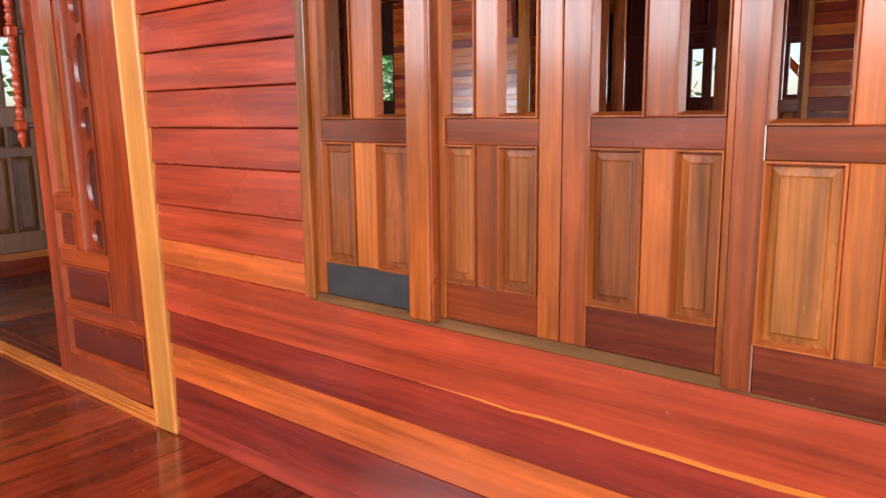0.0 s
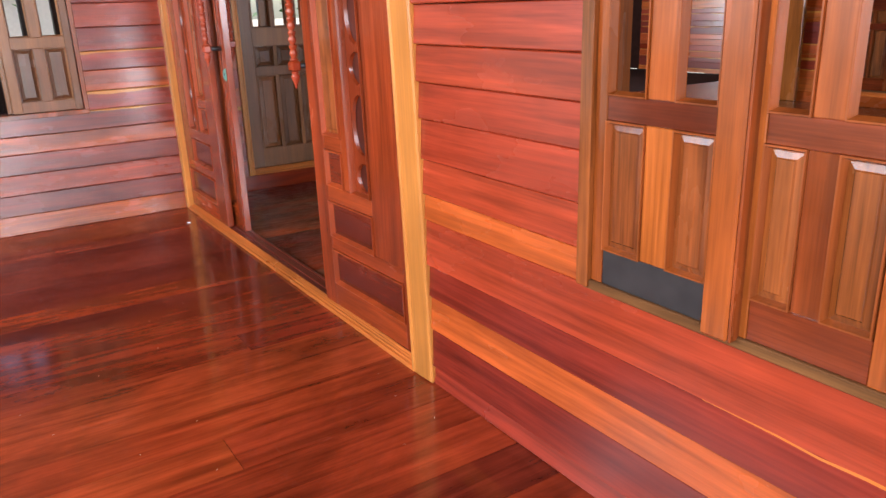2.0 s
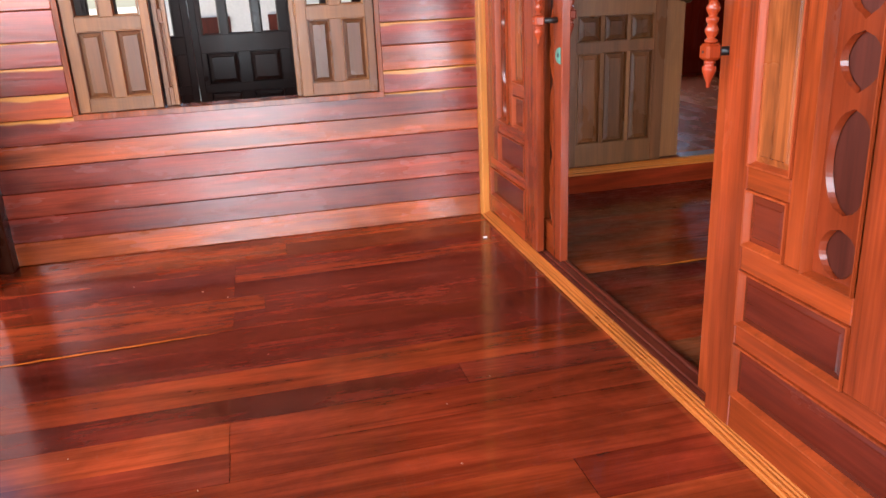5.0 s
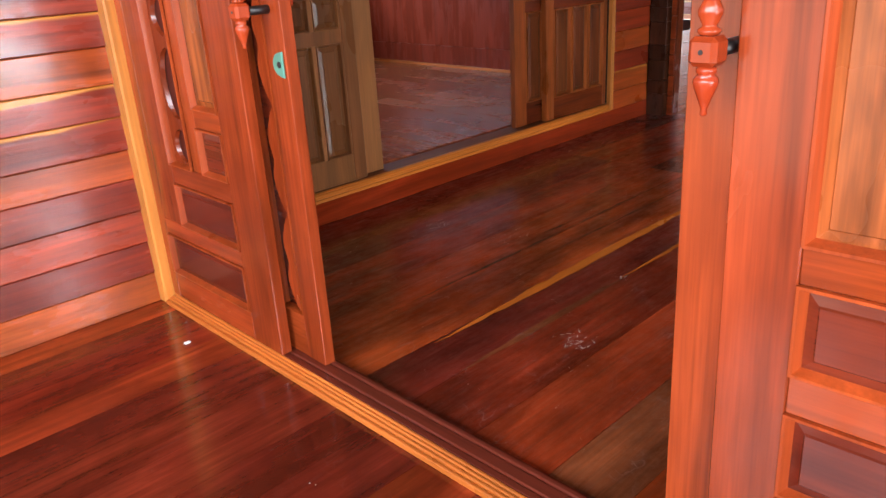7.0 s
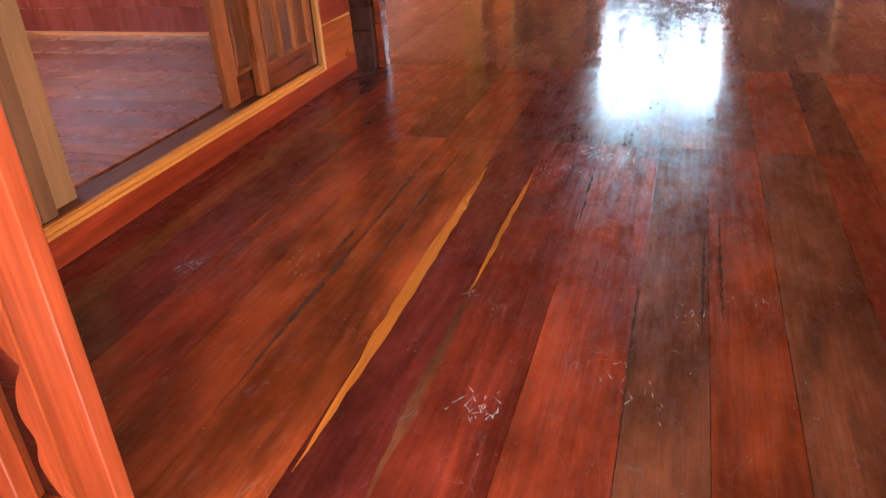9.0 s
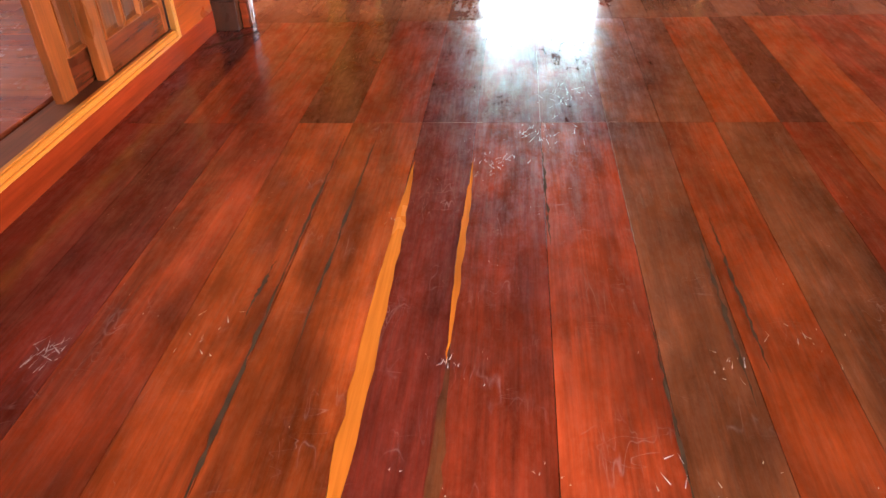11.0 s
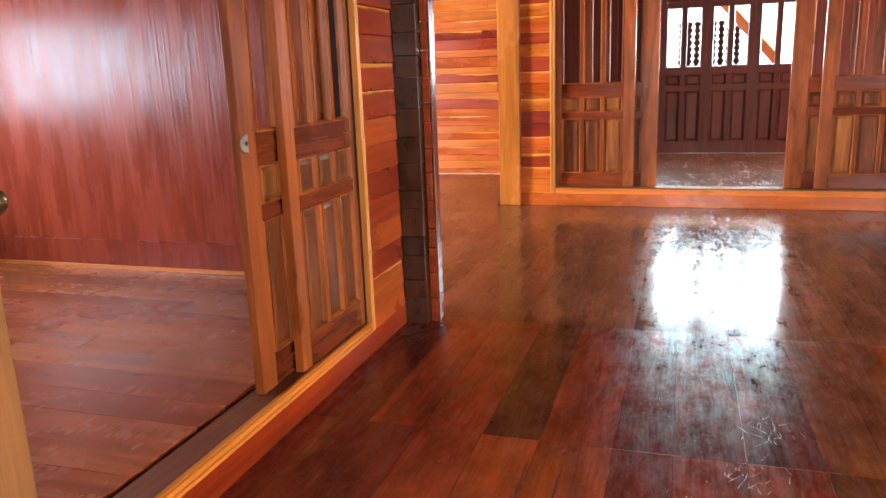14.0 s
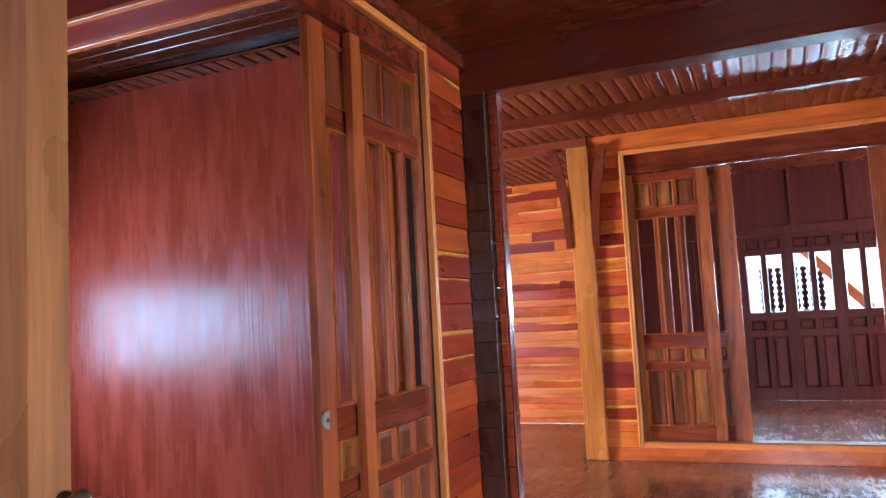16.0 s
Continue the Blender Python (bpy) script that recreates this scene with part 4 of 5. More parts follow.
bmesh.ops.remove_doubles(bm, verts=bm.verts, dist=0.0005)
part("ring_loop", bm, M_brass, ring)


# porch windows: leaves with two panels below and open slots above
def window_leaf(m, w, cols, label, group, mats, kick=None, z_sill=0.0, sl=0.035, sr=0.04, h=1.43, name="window_leaf", zr=(0.085, 0.385, 0.44)):
    rows = [(zr[0], zr[1], [(a, b, "panel") for a, b in cols]), (zr[2], h - 0.30, [(a, b, "open") for a, b in cols]), (h - 0.24, h - 0.06, [(a, b, "panel") for a, b in cols])]
    ob = thing(name, label, "window shutter", group)
    ob.matrix_world = m
    leaf_parts(ob, w, h, rows, *mats, t=0.032, sl=sl, sr=sr, low_rail=kick, mould=0.010, slope=0.022)
    return ob


GW = "porch window leaves"
LBL = "glossy brown window leaf with raised panels and open slots"
window_leaf(pose(-1.508, 1.214, 0.592), 0.342, [(0.035, 0.148), (0.222, 0.325)], "brown window leaf with a dark metal kick plate", GW, MID_SET, kick=M_kick, sr=0.017)
window_leaf(pose(-1.098, 1.214, 0.592), 0.304, [(0.017, 0.10), (0.158, 0.252)], LBL, GW, MID_SET, sl=0.017, sr=0.05)
window_leaf(pose(-0.792, 1.214, 0.592), 0.322, [(0.058, 0.165), (0.222, 0.308)], LBL, GW, MID_SET, sl=0.058, sr=0.014)
window_leaf(pose(-0.466, 1.196, 0.578), 0.40, [(0.05, 0.17), (0.225, 0.34)], LBL, GW, MID_SET, sl=0.05, sr=0.06)
window_leaf(pose(-0.062, 1.214, 0.592), 0.40, [(0.05, 0.17), (0.225, 0.34)], LBL, GW, MID_SET, sl=0.05, sr=0.06)
window_leaf(pose(0.342, 1.214, 0.592), 0.40, [(0.05, 0.17), (0.225, 0.34)], LBL, GW, MID_SET, sl=0.05, sr=0.06)
astragal = thing("window_astragal", "orange brown cover post between the window leaves", "trim", m=pose(-1.132, 1.19, 0.585))
boxes("cover_post", M_stile, astragal, (-0.034, 0.030, -0.008, 0.05, 0, 1.44), bev=0.005)
boxes("edge_bead", M_stile, astragal, (0.0305, 0.037, -0.004, 0.045, 0, 1.44), bev=0.002)

XBF = -5.262
GB = "porch end window leaves"
for y0, w, cols in ((-0.345, 0.372, [(0.05, 0.16), (0.215, 0.33)]), (0.682, 0.372, [(0.05, 0.16), (0.215, 0.33)])):
    window_leaf(pose(XBF - 0.01, y0 - w, 0.702, 0, 0, 90), w, cols, "dull brown window leaf with two panels and open slots", GB, GREY_SET, sl=0.05, sr=0.04, zr=(0.06, 0.36, 0.42), h=1.39)
for y0 in (-0.335, 0.285):
    window_leaf(pose(XBF - 0.05, y0, 0.702, 0, 0, 90), 0.06, [(0.02, 0.04)], "edge of a folded brown window leaf", GB, GREY_SET, sl=0.02, sr=0.02, h=1.39)


# hall doors: three columns of panels with open slots above
def hall_leaf(m, w, h, label, group, mats, sl=0.085, sr=0.07, name="door_leaf"):
    inner = w - sl - sr
    c = inner / 3
    cols = [(sl + 0.012 + c * k, sl + c * (k + 1) - 0.012) for k in range(3)]
    rows = [(0.13, 0.64, [(a, b, "panel") for a, b in cols]), (0.70, 0.84, [(a, b, "panel") for a, b in cols]),
            (0.96, h - 0.42, [(a, b, "open") for a, b in cols]), (h - 0.33, h - 0.08, [(a, b, "panel") for a, b in cols])]
    return leaf(name, label, "door", m, w, h, rows, mats, group, sl=sl, sr=sr)


GS, GC = "side door leaves", "far door leaves"
HS = 2.41
# side door; the front faces +x, local x runs along +y
hall_leaf(pose(-5.458, 1.747, 0.152, 0, 0, 90), 0.630, HS, "dull brown six panel door leaf of the side room", GS, GREY_SET)
back_leaf = hall_leaf(pose(-5.502, 1.915, 0.152, 0, 0, 90), 0.602, HS, "dull brown folded door leaf with a brass knob", GS, GREY_SET, sr=0.16)
hall_leaf(pose(-5.458, 3.765, 0.152, 0, 0, 90), 0.617, HS, "glossy brown side door leaf with panels and slots", GS, HALL_SET, sl=0.075, sr=0.035)
hall_leaf(pose(-5.502, 3.535, 0.152, 0, 0, 90), 0.66, HS, "folded brown door leaf with a pale latch", GS, HALL_SET, sl=0.10)
bm = bmesh.new()
add_lathe(bm, [(0.022, 0), (0.023, 0.006), (0.011, 0.012), (0.011, 0.03), (0.02, 0.036), (0.028, 0.05), (0.028, 0.06), (0.018, 0.07), (0.004, 0.073)], 18)
part("door_knob", bm, M_brass, back_leaf, "round aged brass knob").matrix_basis = pose(0.580, 0.002, 0.91, 90, 0, 0)
HC = 2.47
hall_leaf(pose(-5.205, 8.475, 0.18), 0.72, HC, "brown far door leaf with panels and slots", GC, HALL_SET, sr=0.10, sl=0.05)
hall_leaf(pose(-4.98, 8.52, 0.18), 0.70, HC, "folded brown far door leaf", GC, HALL_SET, sr=0.14)
hall_leaf(pose(-2.94, 8.475, 0.18), 0.72, HC, "brown far door leaf with panels and slots", GC, HALL_SET, sl=0.10, sr=0.05)
hall_leaf(pose(-3.18, 8.52, 0.18), 0.70, HC, "folded brown far door leaf", GC, HALL_SET, sl=0.14)

# end of the far room: dark folding doors with slots onto the daylight
GF = "dark end door leaves"
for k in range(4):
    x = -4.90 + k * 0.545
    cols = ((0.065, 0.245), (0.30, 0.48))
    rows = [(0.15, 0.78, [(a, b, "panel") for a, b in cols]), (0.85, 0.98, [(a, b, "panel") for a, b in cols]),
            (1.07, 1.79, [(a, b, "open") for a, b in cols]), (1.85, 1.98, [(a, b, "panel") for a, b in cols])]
    leaf("door_leaf", "dark reddish end door leaf with slots and small panels", "door", pose(x, 11.42, 0.172), 0.5445, 2.06, rows, DARK_SET, GF, sl=0.06, sr=0.055)
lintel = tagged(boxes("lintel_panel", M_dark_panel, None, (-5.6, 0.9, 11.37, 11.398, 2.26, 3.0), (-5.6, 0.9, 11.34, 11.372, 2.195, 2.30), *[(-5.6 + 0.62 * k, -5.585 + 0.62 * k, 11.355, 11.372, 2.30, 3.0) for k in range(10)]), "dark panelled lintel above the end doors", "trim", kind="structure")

# ---- posts ----
post = thing("hall_post", "square dark stained post at the wall end", "post", m=pose(-5.36, 4.88, 0))
rng = random.Random(15)
cuts = [0.0]
while cuts[-1] < 2.6:
    cuts.append(cuts[-1] + rng.uniform(0.09, 0.15))
cuts[-1] = 2.76
for a, b in zip(cuts, cuts[1:]):
    boxes("shaft_section", M_dark_post, post, (-0.071 + rng.uniform(0, 0.002), 0.055 - rng.uniform(0, 0.003), -0.035 + rng.uniform(0, 0.003), 0.05, a + 0.0008, b - 0.0008), bev=0.0025)
strip = thing("board_end_strip", "narrow strip of stacked red board ends by the dark post", "trim", m=pose(-5.285, 4.91, 0))
rng = random.Random(5)
zz = 0.0
while zz < 2.70:
    z1 = zz + rng.uniform(0.10, 0.15)
    boxes("board_end", M_board_end, strip, (-0.017, 0.022 + rng.uniform(-0.003, 0.003), -0.02, 0.05, zz + 0.002, z1 - 0.002), bev=0.004)
    zz = z1
boxes("edge_bead", M_beam, strip, (0.026, 0.034, -0.018, 0.05, 0, 2.72), bev=0.002)

cpost = thing("brown_post", "square varnished brown post with curved brackets", "post", m=pose(-5.64, 8.41, 0))
boxes("shaft", M_post, cpost, (-0.105, 0.10, -0.02, 0.15, 0, 2.98), bev=0.008)
for s in (-1, 1):
    bm = bmesh.new()
    n = 12
    rows_ = []
    for k in range(n + 1):
        u = k / n
        z = 2.0 + 0.97 * u
        o = 0.028 + 0.13 * u ** 1.8
        i_ = 0.11 * u ** 3
        rows_.append([bm.verts.new((s * (0.102 + a), y, z)) for a, y in ((i_, -0.035), (o + 0.03, -0.035), (o + 0.03, 0.03), (i_, 0.03))])
    for a, b in zip(rows_, rows_[1:]):
        for q in range(4):
            bm.faces.new((a[q], a[(q + 1) % 4], b[(q + 1) % 4], b[q]))
    bm.faces.new(rows_[0]), bm.faces.new(rows_[-1])
    part("bracket", bm, M_beam, cpost, "dark curved timber bracket")

# ---- porch edge: posts, stair and slanted stair panel ----
corner_post = thing("porch_post", "red brown varnished newel post at the stair", "post", m=pose(-4.965, -1.20, 0))
boxes("shaft", M_rstile, corner_post, (-0.045, 0.045, -0.055, 0.07, 0, 1.05), bev=0.006)
boxes("cap", M_rstile, corner_post, (-0.052, 0.052, -0.062, 0.077, 1.05, 1.07), bev=0.005)
roof_post = thing("porch_roof_post", "slim dark porch post against the end wall", "post", m=pose(-5.20, -1.17, 0))
boxes("shaft", M_dark_post, roof_post, (-0.06, 0.03, -0.05, 0.05, 0, 2.95), bev=0.006)
side_wall = tagged(boxes("wall_11", M_core, None, (-5.38, -5.30, -1.385, -1.16, 0.75, 2.95), bev=0), "outer board wall past the porch corner", "wall", kind="structure")
board_run(side_wall, M_board_y, 1, -1.385, -1.24, [0.98, 1.02, 1.14, 1.27, 1.4, 1.53, 1.66, 1.79, 1.92, 2.05, 2.2, 2.35, 2.5, 2.65, 2.8], -5.286, -0.012, seed=31, cut=9)
near_post = thing("porch_post", "dark weathered newel post at the stair head", "post", m=pose(-3.53, -1.15, 0))
boxes("shaft", M_dark_post, near_post, (-0.06, 0.045, -0.075, 0.07, 0, 1.085), bev=0.008)


def stair_panel(x, y0, run, label):
    """A slanted stair side with two cut-out holes and a sunk panel; drops at 45 degrees away from the porch."""
    ob = thing("stair_panel", label, "stair railing", "stair side panels")
    def slab(nm, v0, v1, a0, a1, mat, x0=-0.018, x1=0.018):
        bm = bmesh.new()
        q = []
        for xx in (x0, x1):
            q.append([bm.verts.new((x + xx, y0 - a, v - 0.95 * a)) for a, v in ((a0, v0), (a1, v0), (a1, v1), (a0, v1))])
        bm.faces.new(q[0]), bm.faces.new(q[1])
        for k in range(4):
            bm.faces.new((q[0][k], q[0][(k + 1) % 4], q[1][(k + 1) % 4], q[1][k]))
        bmesh.ops.bevel(bm, geom=list(bm.edges), offset=0.003, segments=1, affect="EDGES")
        part(nm, bm, mat, ob)
    slab("handrail", 0.93, 0.99, 0.0, run, M_stile, -0.03, 0.03)
    slab("top_rail", 0.86, 0.93, 0.0, run, M_rstile)
    slab("upper_panel", 0.72, 0.86, 0.0, run, M_stile, -0.01, 0.01)
    slab("mid_rail", 0.62, 0.72, 0.0, run, M_rstile)
    a = 0.0
    while a < run - 0.05:
        slab("baluster", 0.40, 0.62, a, a + 0.05, M_rstile)
        a += 0.14
    slab("low_rail", 0.32, 0.40, 0.0, run, M_rstile)
    slab("lower_panel", 0.18, 0.32, 0.0, run, M_rpanel, -0.01, 0.01)
    slab("bottom_rail", 0.10, 0.18, 0.0, run, M_rstile)
    slab("string_board", -0.22, 0.05, 0.0, run, M_rstile)
    return ob


stair_panel(-4.97, -1.255, 1.7, "orange brown slanted stair side with cut-out holes")
stair_panel(-3.55, -1.225, 1.7, "orange brown slanted stair side with cut-out holes")
stairs = thing("stairs", "reddish wooden steps down from the porch", "stairs", kind="structure")
for k in range(10):
    boxes("tread", M_rstile, stairs, (-4.95, -3.57, -1.74 - 0.19 * k, -1.48 - 0.19 * k, -0.03 - 0.18 * (k + 1), -0.18 * (k + 1)), bev=0.004)


def porch_rail(x0, x1, y):
    ob = thing("porch_railing", "red brown wooden porch railing with flat balusters", "railing", m=pose(x0, y, 0))
    w = x1 - x0
    boxes("handrail", M_rstile, ob, (0, w, -0.035, 0.035, 0.86, 0.91), bev=0.005)
    boxes("low_rail", M_rstile, ob, (0, w, -0.02, 0.02, 0.10, 0.16), bev=0.004)
    k = 0.1
    while k < w - 0.05:
        boxes("baluster", M_rstile, ob, (k, k + 0.045, -0.012, 0.012, 0.16, 0.86), bev=0.003)
        k += 0.13
    return ob


porch_rail(-3.48, 3.2, -1.24)
near_rail_post = thing("porch_post", "dark red newel post of the porch railing", "post", m=pose(-2.34, -1.10, 0))
boxes("shaft", M_rstile, near_rail_post, (-0.05, 0.05, -0.05, 0.05, 0, 0.5), bev=0.006)

# ---- gallery past the porch end window ----
gallery = tagged(boxes("gallery_floor", M_porch_floor, None, (-7.4, -5.38, -1.9, 1.22, -0.2, 0.0), bev=0), "plank floor of the side gallery", "floor", kind="structure")
GG = "dark gallery shutters"
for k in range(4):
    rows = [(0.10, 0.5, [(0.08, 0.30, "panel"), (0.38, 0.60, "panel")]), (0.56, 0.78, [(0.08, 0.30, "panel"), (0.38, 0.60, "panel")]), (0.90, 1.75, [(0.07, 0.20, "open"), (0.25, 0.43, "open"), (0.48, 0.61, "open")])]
    leaf("gallery_shutter", "near black shutter with open slots onto the daylight", "shutter", pose(-7.2, -1.75 + 0.72 * k, 0.02, 0, 0, 90), 0.716, 1.9, rows, (M_black_panel,) * 3, GG, sl=0.045, sr=0.045)


# ---- outdoors ----
def neighbour_house(m):
    ob = thing("house", "white plastered house with a red tiled roof", "house", m=m)
    boxes("wall", M_render, ob, (-5, 5, -3, 3, 0, 4.2), bev=0.02)
    bm = bmesh.new()
    v = [bm.verts.new(p) for p in ((-5.6, -3.7, 4.1), (5.6, -3.7, 4.1), (5.6, 3.7, 4.1), (-5.6, 3.7, 4.1), (-5.6, 0, 6.2), (5.6, 0, 6.2))]
    for q in ((0, 1, 5, 4), (2, 3, 4, 5), (0, 4, 3), (1, 2, 5), (0, 3, 2, 1)):
        bm.faces.new([v[i] for i in q])
    part("roof", bm, M_roof, ob)
    for x in (-3, 0, 3):
        wn = boxes("window", M_dark_panel, ob, (x - 0.5, x + 0.5, -3.05, -2.98, 1.2, 2.6))
        boxes("sill", M_render, wn, (x - 0.6, x + 0.6, -3.12, -2.98, 1.1, 1.2))
        boxes("window", M_dark_panel, ob, (4.98, 5.05, x * 0.6 - 0.5, x * 0.6 + 0.5, 1.2, 2.6))
    return ob


neighbour_house(pose(-24, 1.0, -1.9, 0, 0, 0))


def tree(x, y, s, seed):
    rng = random.Random(seed)
    ob = thing("tree", "leafy green tree beyond the house", "tree", "trees around the house", m=pose(x, y, -1.9))
    bm = bmesh.new()
    add_lathe(bm, [(0.22 * s, 0), (0.16 * s, 1.0 * s), (0.12 * s, 2.2 * s), (0.05 * s, 3.6 * s)], 9)
    limbs = []
    for k in range(7):
        a, z0 = rng.uniform(0, 6.28), rng.uniform(1.6, 3.0) * s
        end = Vector((math.cos(a) * 1.3 * s, math.sin(a) * 1.3 * s, z0 + rng.uniform(0.5, 1.3) * s))
        limbs.append(end)
        st = Vector((0, 0, z0))
        r = [[bm.verts.new(p + Vector((math.cos(u) * w, math.sin(u) * w, 0))) for u in (0, 2.1, 4.2)] for p, w in ((st, 0.06 * s), (end, 0.02 * s))]
        for j in range(3):
            bm.faces.new((r[0][j], r[0][(j + 1) % 3], r[1][(j + 1) % 3], r[1][j]))
    part("trunk", bm, M_dark_post, ob)
    vs, fs = [], []
    for end in limbs + [Vector((0, 0, 3.7 * s))] * 2:
        for k in range(260):
            c = end + Vector((rng.gauss(0, 0.55), rng.gauss(0, 0.55), rng.gauss(0.1, 0.42))) * s
            a, b = Vector((rng.uniform(-1, 1), rng.uniform(-1, 1), rng.uniform(-0.5, 0.5))).normalized() * 0.11 * s, Vector((rng.uniform(-1, 1), rng.uniform(-1, 1), rng.uniform(-1, 1))).normalized() * 0.06 * s
            i = len(vs)
            vs += [c - a, c + b, c + a, c - b]
            fs.append((i, i + 1, i + 2, i + 3))
    me = bpy.data.meshes.new("crown")
    me.from_pydata([tuple(p) for p in vs], [], fs)
    me.materials.append(M_leaf)
    cr = new("crown", me)
    cr.parent = ob
    return ob


for k, (x, y, s) in enumerate(((-14.5, 18.5, 1.3), (-19, 3.5, 1.5), (-13, 14, 1.0), (-22, -9, 1.2), (-9.5, 17, 1.1), (-15.5, 8.5, 1.2))):
    tree(x, y, s, 60 + k)
brace = thing("roof_brace", "pale diagonal roof brace outside the end doors", "timber brace")
bm = bmesh.new()
add_box(bm, -0.06, 0.06, -0.04, 0.04, -1.2, 1.45, 0.006)
part("timber", bm, M_pale, brace)
brace.matrix_world = pose(-3.36, 12.06, 1.75, 0, -42, 0)
outer_post = thing("outer_post", "pale timber post outside the end doors", "post", m=pose(-4.33, 12.0, -1.9))
boxes("shaft", M_pale, outer_post, (-0.05, 0.05, -0.05, 0.05, 0, 4.9), bev=0.006)

screen = thing("baluster_screen", "dark turned balusters of a railing outside the end doors", "railing", m=pose(-4.12, 12.15, 0.95))
for k in range(8):
    bm = bmesh.new()
    add_lathe(bm, [p for q in range(11) for p in ((0.026, 0.08 * q), (0.042, 0.08 * q + 0.02), (0.046, 0.08 * q + 0.04), (0.042, 0.08 * q + 0.06), (0.026, 0.08 * q + 0.075))], 12, (0.1 * k, 0, 0.0))
    part("baluster", bm, M_black_panel, screen)
boxes("low_rail", M_black_panel, screen, (-0.06, 0.78, -0.03, 0.03, -0.06, 0.0), bev=0.004)
boxes("post", M_black_panel, screen, (0.72, 0.79, -0.035, 0.035, -2.85, 0.0), (-0.06, 0.01, -0.035, 0.035, -2.85, 0.0), bev=0.004)

# ---- floor details ----
def streak(name, x0, y0, x1, y1, w, seed, parent, lo=0.8, hi=1.15):
    """A sliver of pale sapwood in a floor board, pointed at both ends."""
    rng = random.Random(seed)
    ob_bm = bmesh.new()
    n = 26
    rows_ = []
    for k in range(n + 1):
        u = k / n
        x, y = x0 + (x1 - x0) * u + rng.uniform(-0.0025, 0.0025), y0 + (y1 - y0) * u
        h = w / 2 * (math.sin(math.pi * u) ** 0.9) * rng.uniform(lo, hi) + 0.0004
        rows_.append((ob_bm.verts.new((x - h, y, 0.0014)), ob_bm.verts.new((x + h, y, 0.0014))))
    for a, b in zip(rows_, rows_[1:]):
        ob_bm.faces.new((a[0], a[1], b[1], b[0]))
    return part(name, ob_bm, M_sap, parent)


M_sap = wood("sapwood_streak", [(0.60, 0.20, 0.04), (0.64, 0.22, 0.046)], 1, 0.2, 0.45, grime=0.3)
streak("sapwood_streak", -4.228, 1.62, -4.238, 3.40, 0.046, 1, floor)
streak("sapwood_streak", -4.050, 2.40, -4.040, 3.40, 0.020, 2, floor)
dull = streak("sapwood_streak", -4.046, 1.55, -4.046, 2.46, 0.030, 16, floor)
dull.data.materials[0] = M_hf_brown
streak("sapwood_streak", -2.815, -0.62, -2.797, -0.105, 0.012, 3, floor)
streak("sapwood_streak", -4.120, -1.15, -4.165, -0.16, 0.014, 4, floor)

wall_streak = streak("sapwood_streak", 0.4275, -1.16, 0.42, 1.10, 0.012, 5, wall_1)
wall_streak.matrix_basis = Matrix(((0, 1, 0, 0), (0, 0, -1, 1.2055), (1, 0, 0, 0), (0, 0, 0, 1)))


def dark_crack(x0, y0, x1, y1, w, seed):
    ob = streak("dark_crack", x0, y0, x1, y1, w, seed, floor, 0.1, 1.5)
    ob.data.materials[0] = M_dark_mark


# narrow dark cracks along the boards, and one wide strip
dark_crack(-4.404, 2.40, -4.397, 3.62, 0.009, 7)
dark_crack(-4.506, 1.75, -4.513, 2.75, 0.011, 8)
dark_crack(-4.513, 2.6, -4.515, 3.60, 0.007, 18)
dark_crack(-4.562, 2.55, -4.552, 2.80, 0.010, 19)
dark_crack(-3.346, 2.40, -3.344, 3.05, 0.009, 20)
# wide dark strip on the floor from the skirting to the post
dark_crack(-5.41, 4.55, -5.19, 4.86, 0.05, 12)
dark_crack(-3.57, 1.9, -3.575, 2.6, 0.007, 9)
dark_crack(-3.40, 2.3, -3.39, 3.0, 0.009, 10)
dark_crack(-3.80, 2.9, -3.81, 3.5, 0.008, 11)


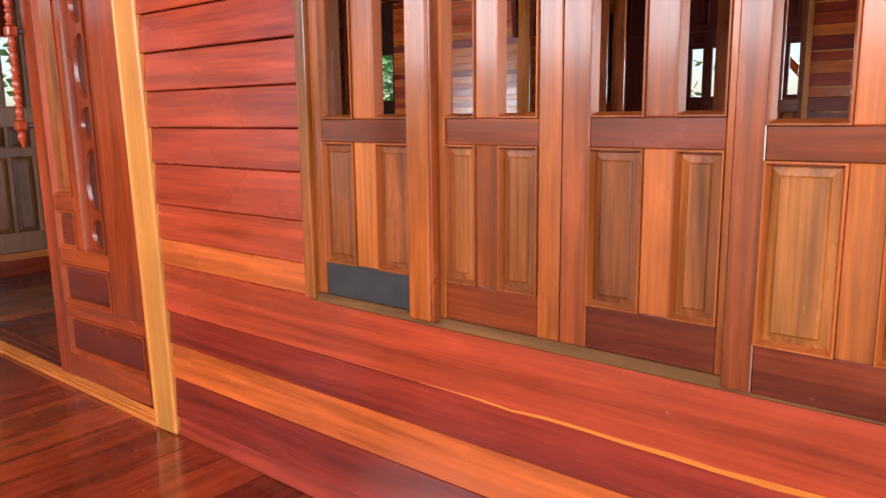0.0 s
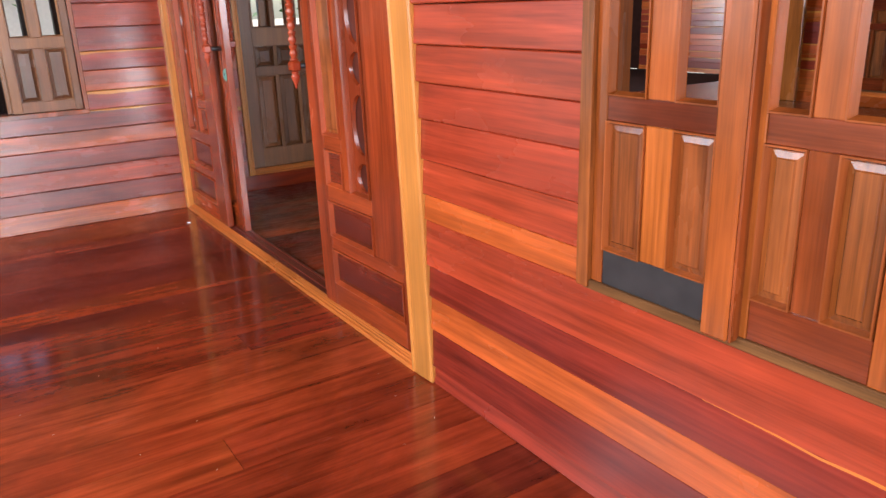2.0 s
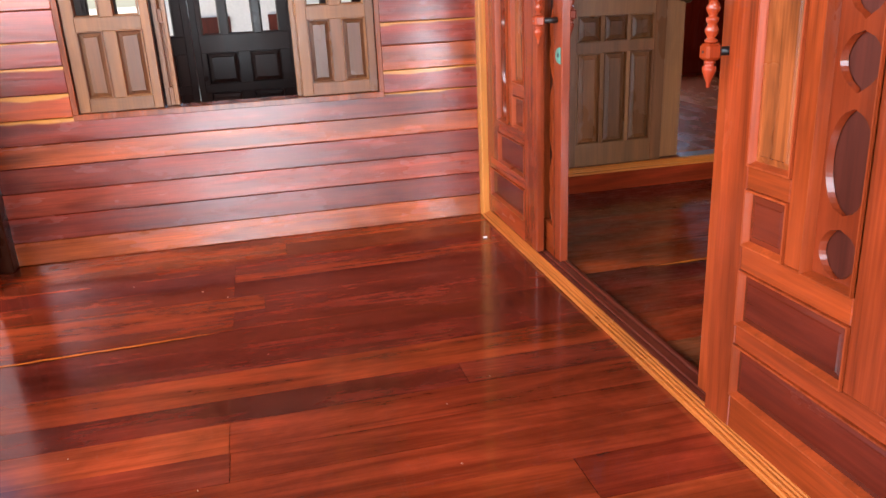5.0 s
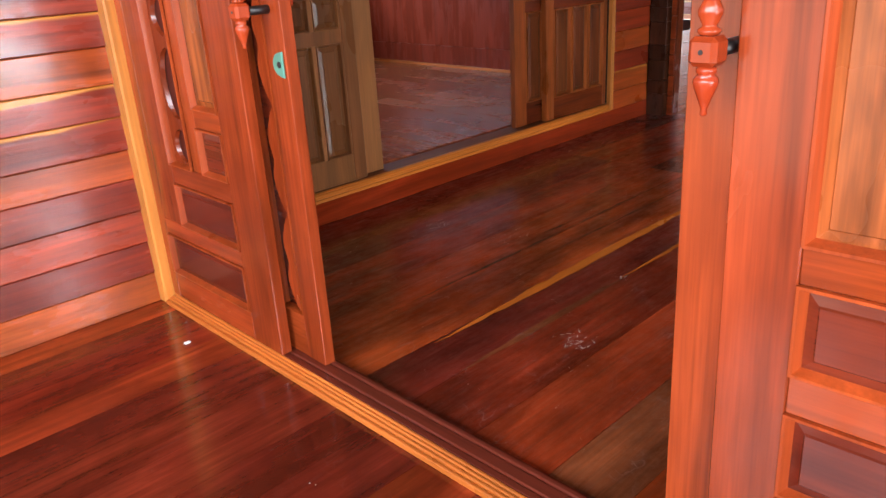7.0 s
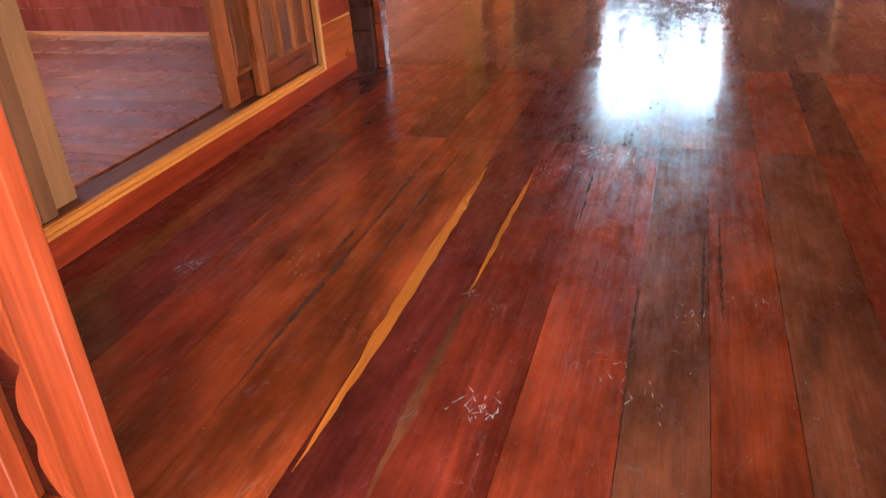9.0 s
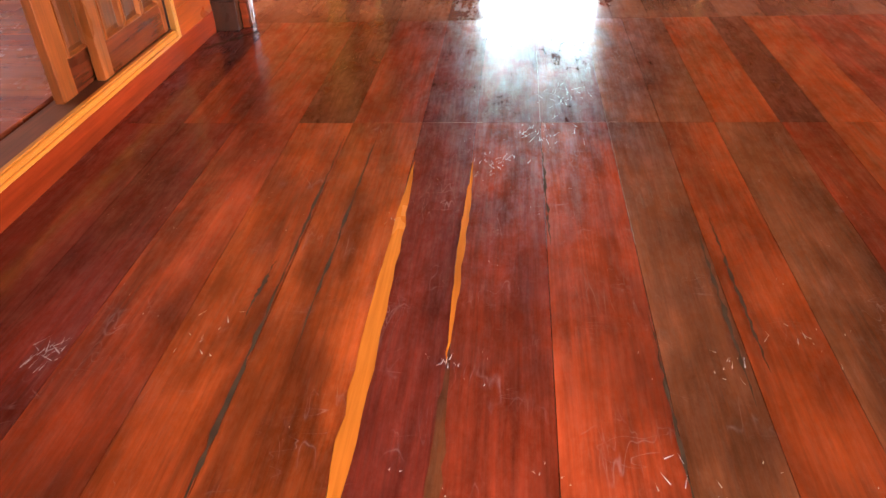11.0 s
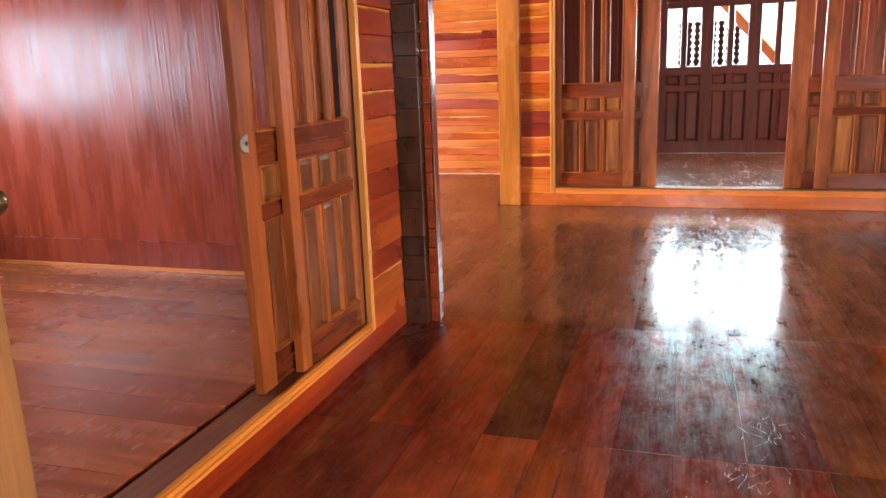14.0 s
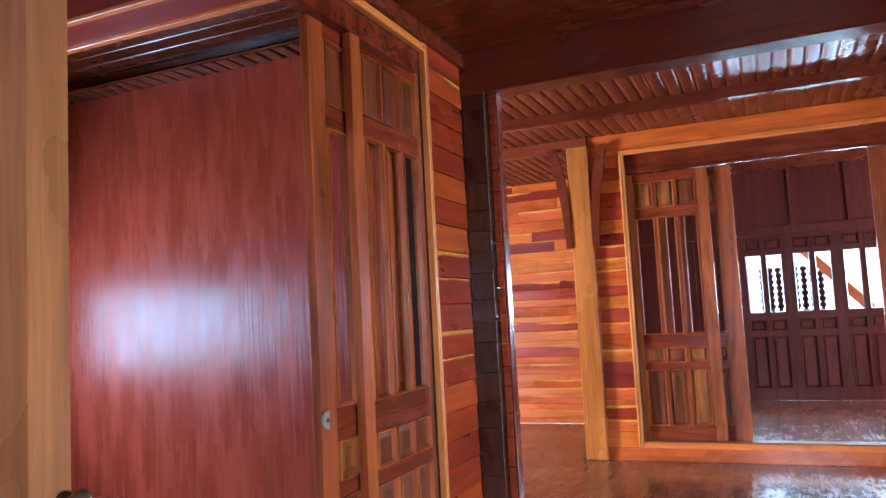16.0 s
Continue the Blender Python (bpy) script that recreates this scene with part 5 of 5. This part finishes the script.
def scuffs(name, spots, seed):
    """Clusters of tiny pale scratches on the varnish."""
    rng = random.Random(seed)
    bm = bmesh.new()
    for cx, cy, spread, count, size in spots:
        for k in range(count):
            x, y = cx + rng.gauss(0, spread), cy + rng.gauss(0, spread * 1.3)
            a, ln, w = rng.gauss(1.57, 0.5), size * rng.uniform(0.4, 1.4), rng.uniform(0.0006, 0.0014)
            dx, dy = math.cos(a) * ln, math.sin(a) * ln
            bm.faces.new([bm.verts.new(p) for p in ((x - dx - dy * w / ln, y - dy + dx * w / ln, 0.0018), (x - dx + dy * w / ln, y - dy - dx * w / ln, 0.0018), (x + dx, y + dy, 0.0018))])
    return tagged(part(name, bm, M_scuff, floor), "pale scratches and dust on the varnish")


scuffs("scuff_marks", [(-3.9, 1.93, 0.025, 26, 0.014), (-5.0, 2.4, 0.02, 22, 0.018), (-4.63, 2.5, 0.03, 10, 0.012), (-3.42, 2.42, 0.02, 10, 0.010), (-3.55, 2.05, 0.04, 14, 0.014), (-3.8, 3.62, 0.05, 26, 0.025), (-3.95, 3.4, 0.04, 26, 0.014), (-3.72, 3.95, 0.05, 24, 0.03), (-3.25, 2.5, 0.05, 8, 0.012), (-4.05, 2.41, 0.012, 8, 0.010)], 41)
rng = random.Random(77)
scuffs("dust_specks", [(rng.uniform(-5.3, -2.6), rng.uniform(1.4, 4.9), 0.02, 2, 0.0035) for k in range(150)] + [(rng.uniform(-5.1, -1.0), rng.uniform(-0.9, 1.1), 0.02, 1, 0.0035) for k in range(60)], 42)
joint = tagged(scuffs("dusty_joint", [], 43), "pale dust in the joints of the boards")
joint.data.materials[0] = M_dust
bm = bmesh.new()
for x0, x1, y0, y1, w in ((-4.27, -4.02, 3.709, 3.709, 0.0009), (-3.84, -3.53, 3.709, 3.712, 0.0010), (-3.569, -3.569, 2.9, 3.7, 0.0005), (-3.81, -3.81, 3.72, 4.5, 0.0006)):
    dx, dy = (0, w) if abs(x1 - x0) > abs(y1 - y0) else (w, 0)
    bm.faces.new([bm.verts.new(p) for p in ((x0 - dx, y0 - dy, 0.0018), (x1 - dx, y1 - dy, 0.0018), (x1 + dx, y1 + dy, 0.0018), (x0 + dx, y0 + dy, 0.0018))])
bm.to_mesh(joint.data)
bm.free()
chip = thing("paint_chip", "small white chip lying on the porch floor", "chip", m=pose(-4.86, 1.10, 0.001))
boxes("flake", M_render, chip, (-0.006, 0.006, -0.01, 0.01, 0, 0.005), bev=0.0015)
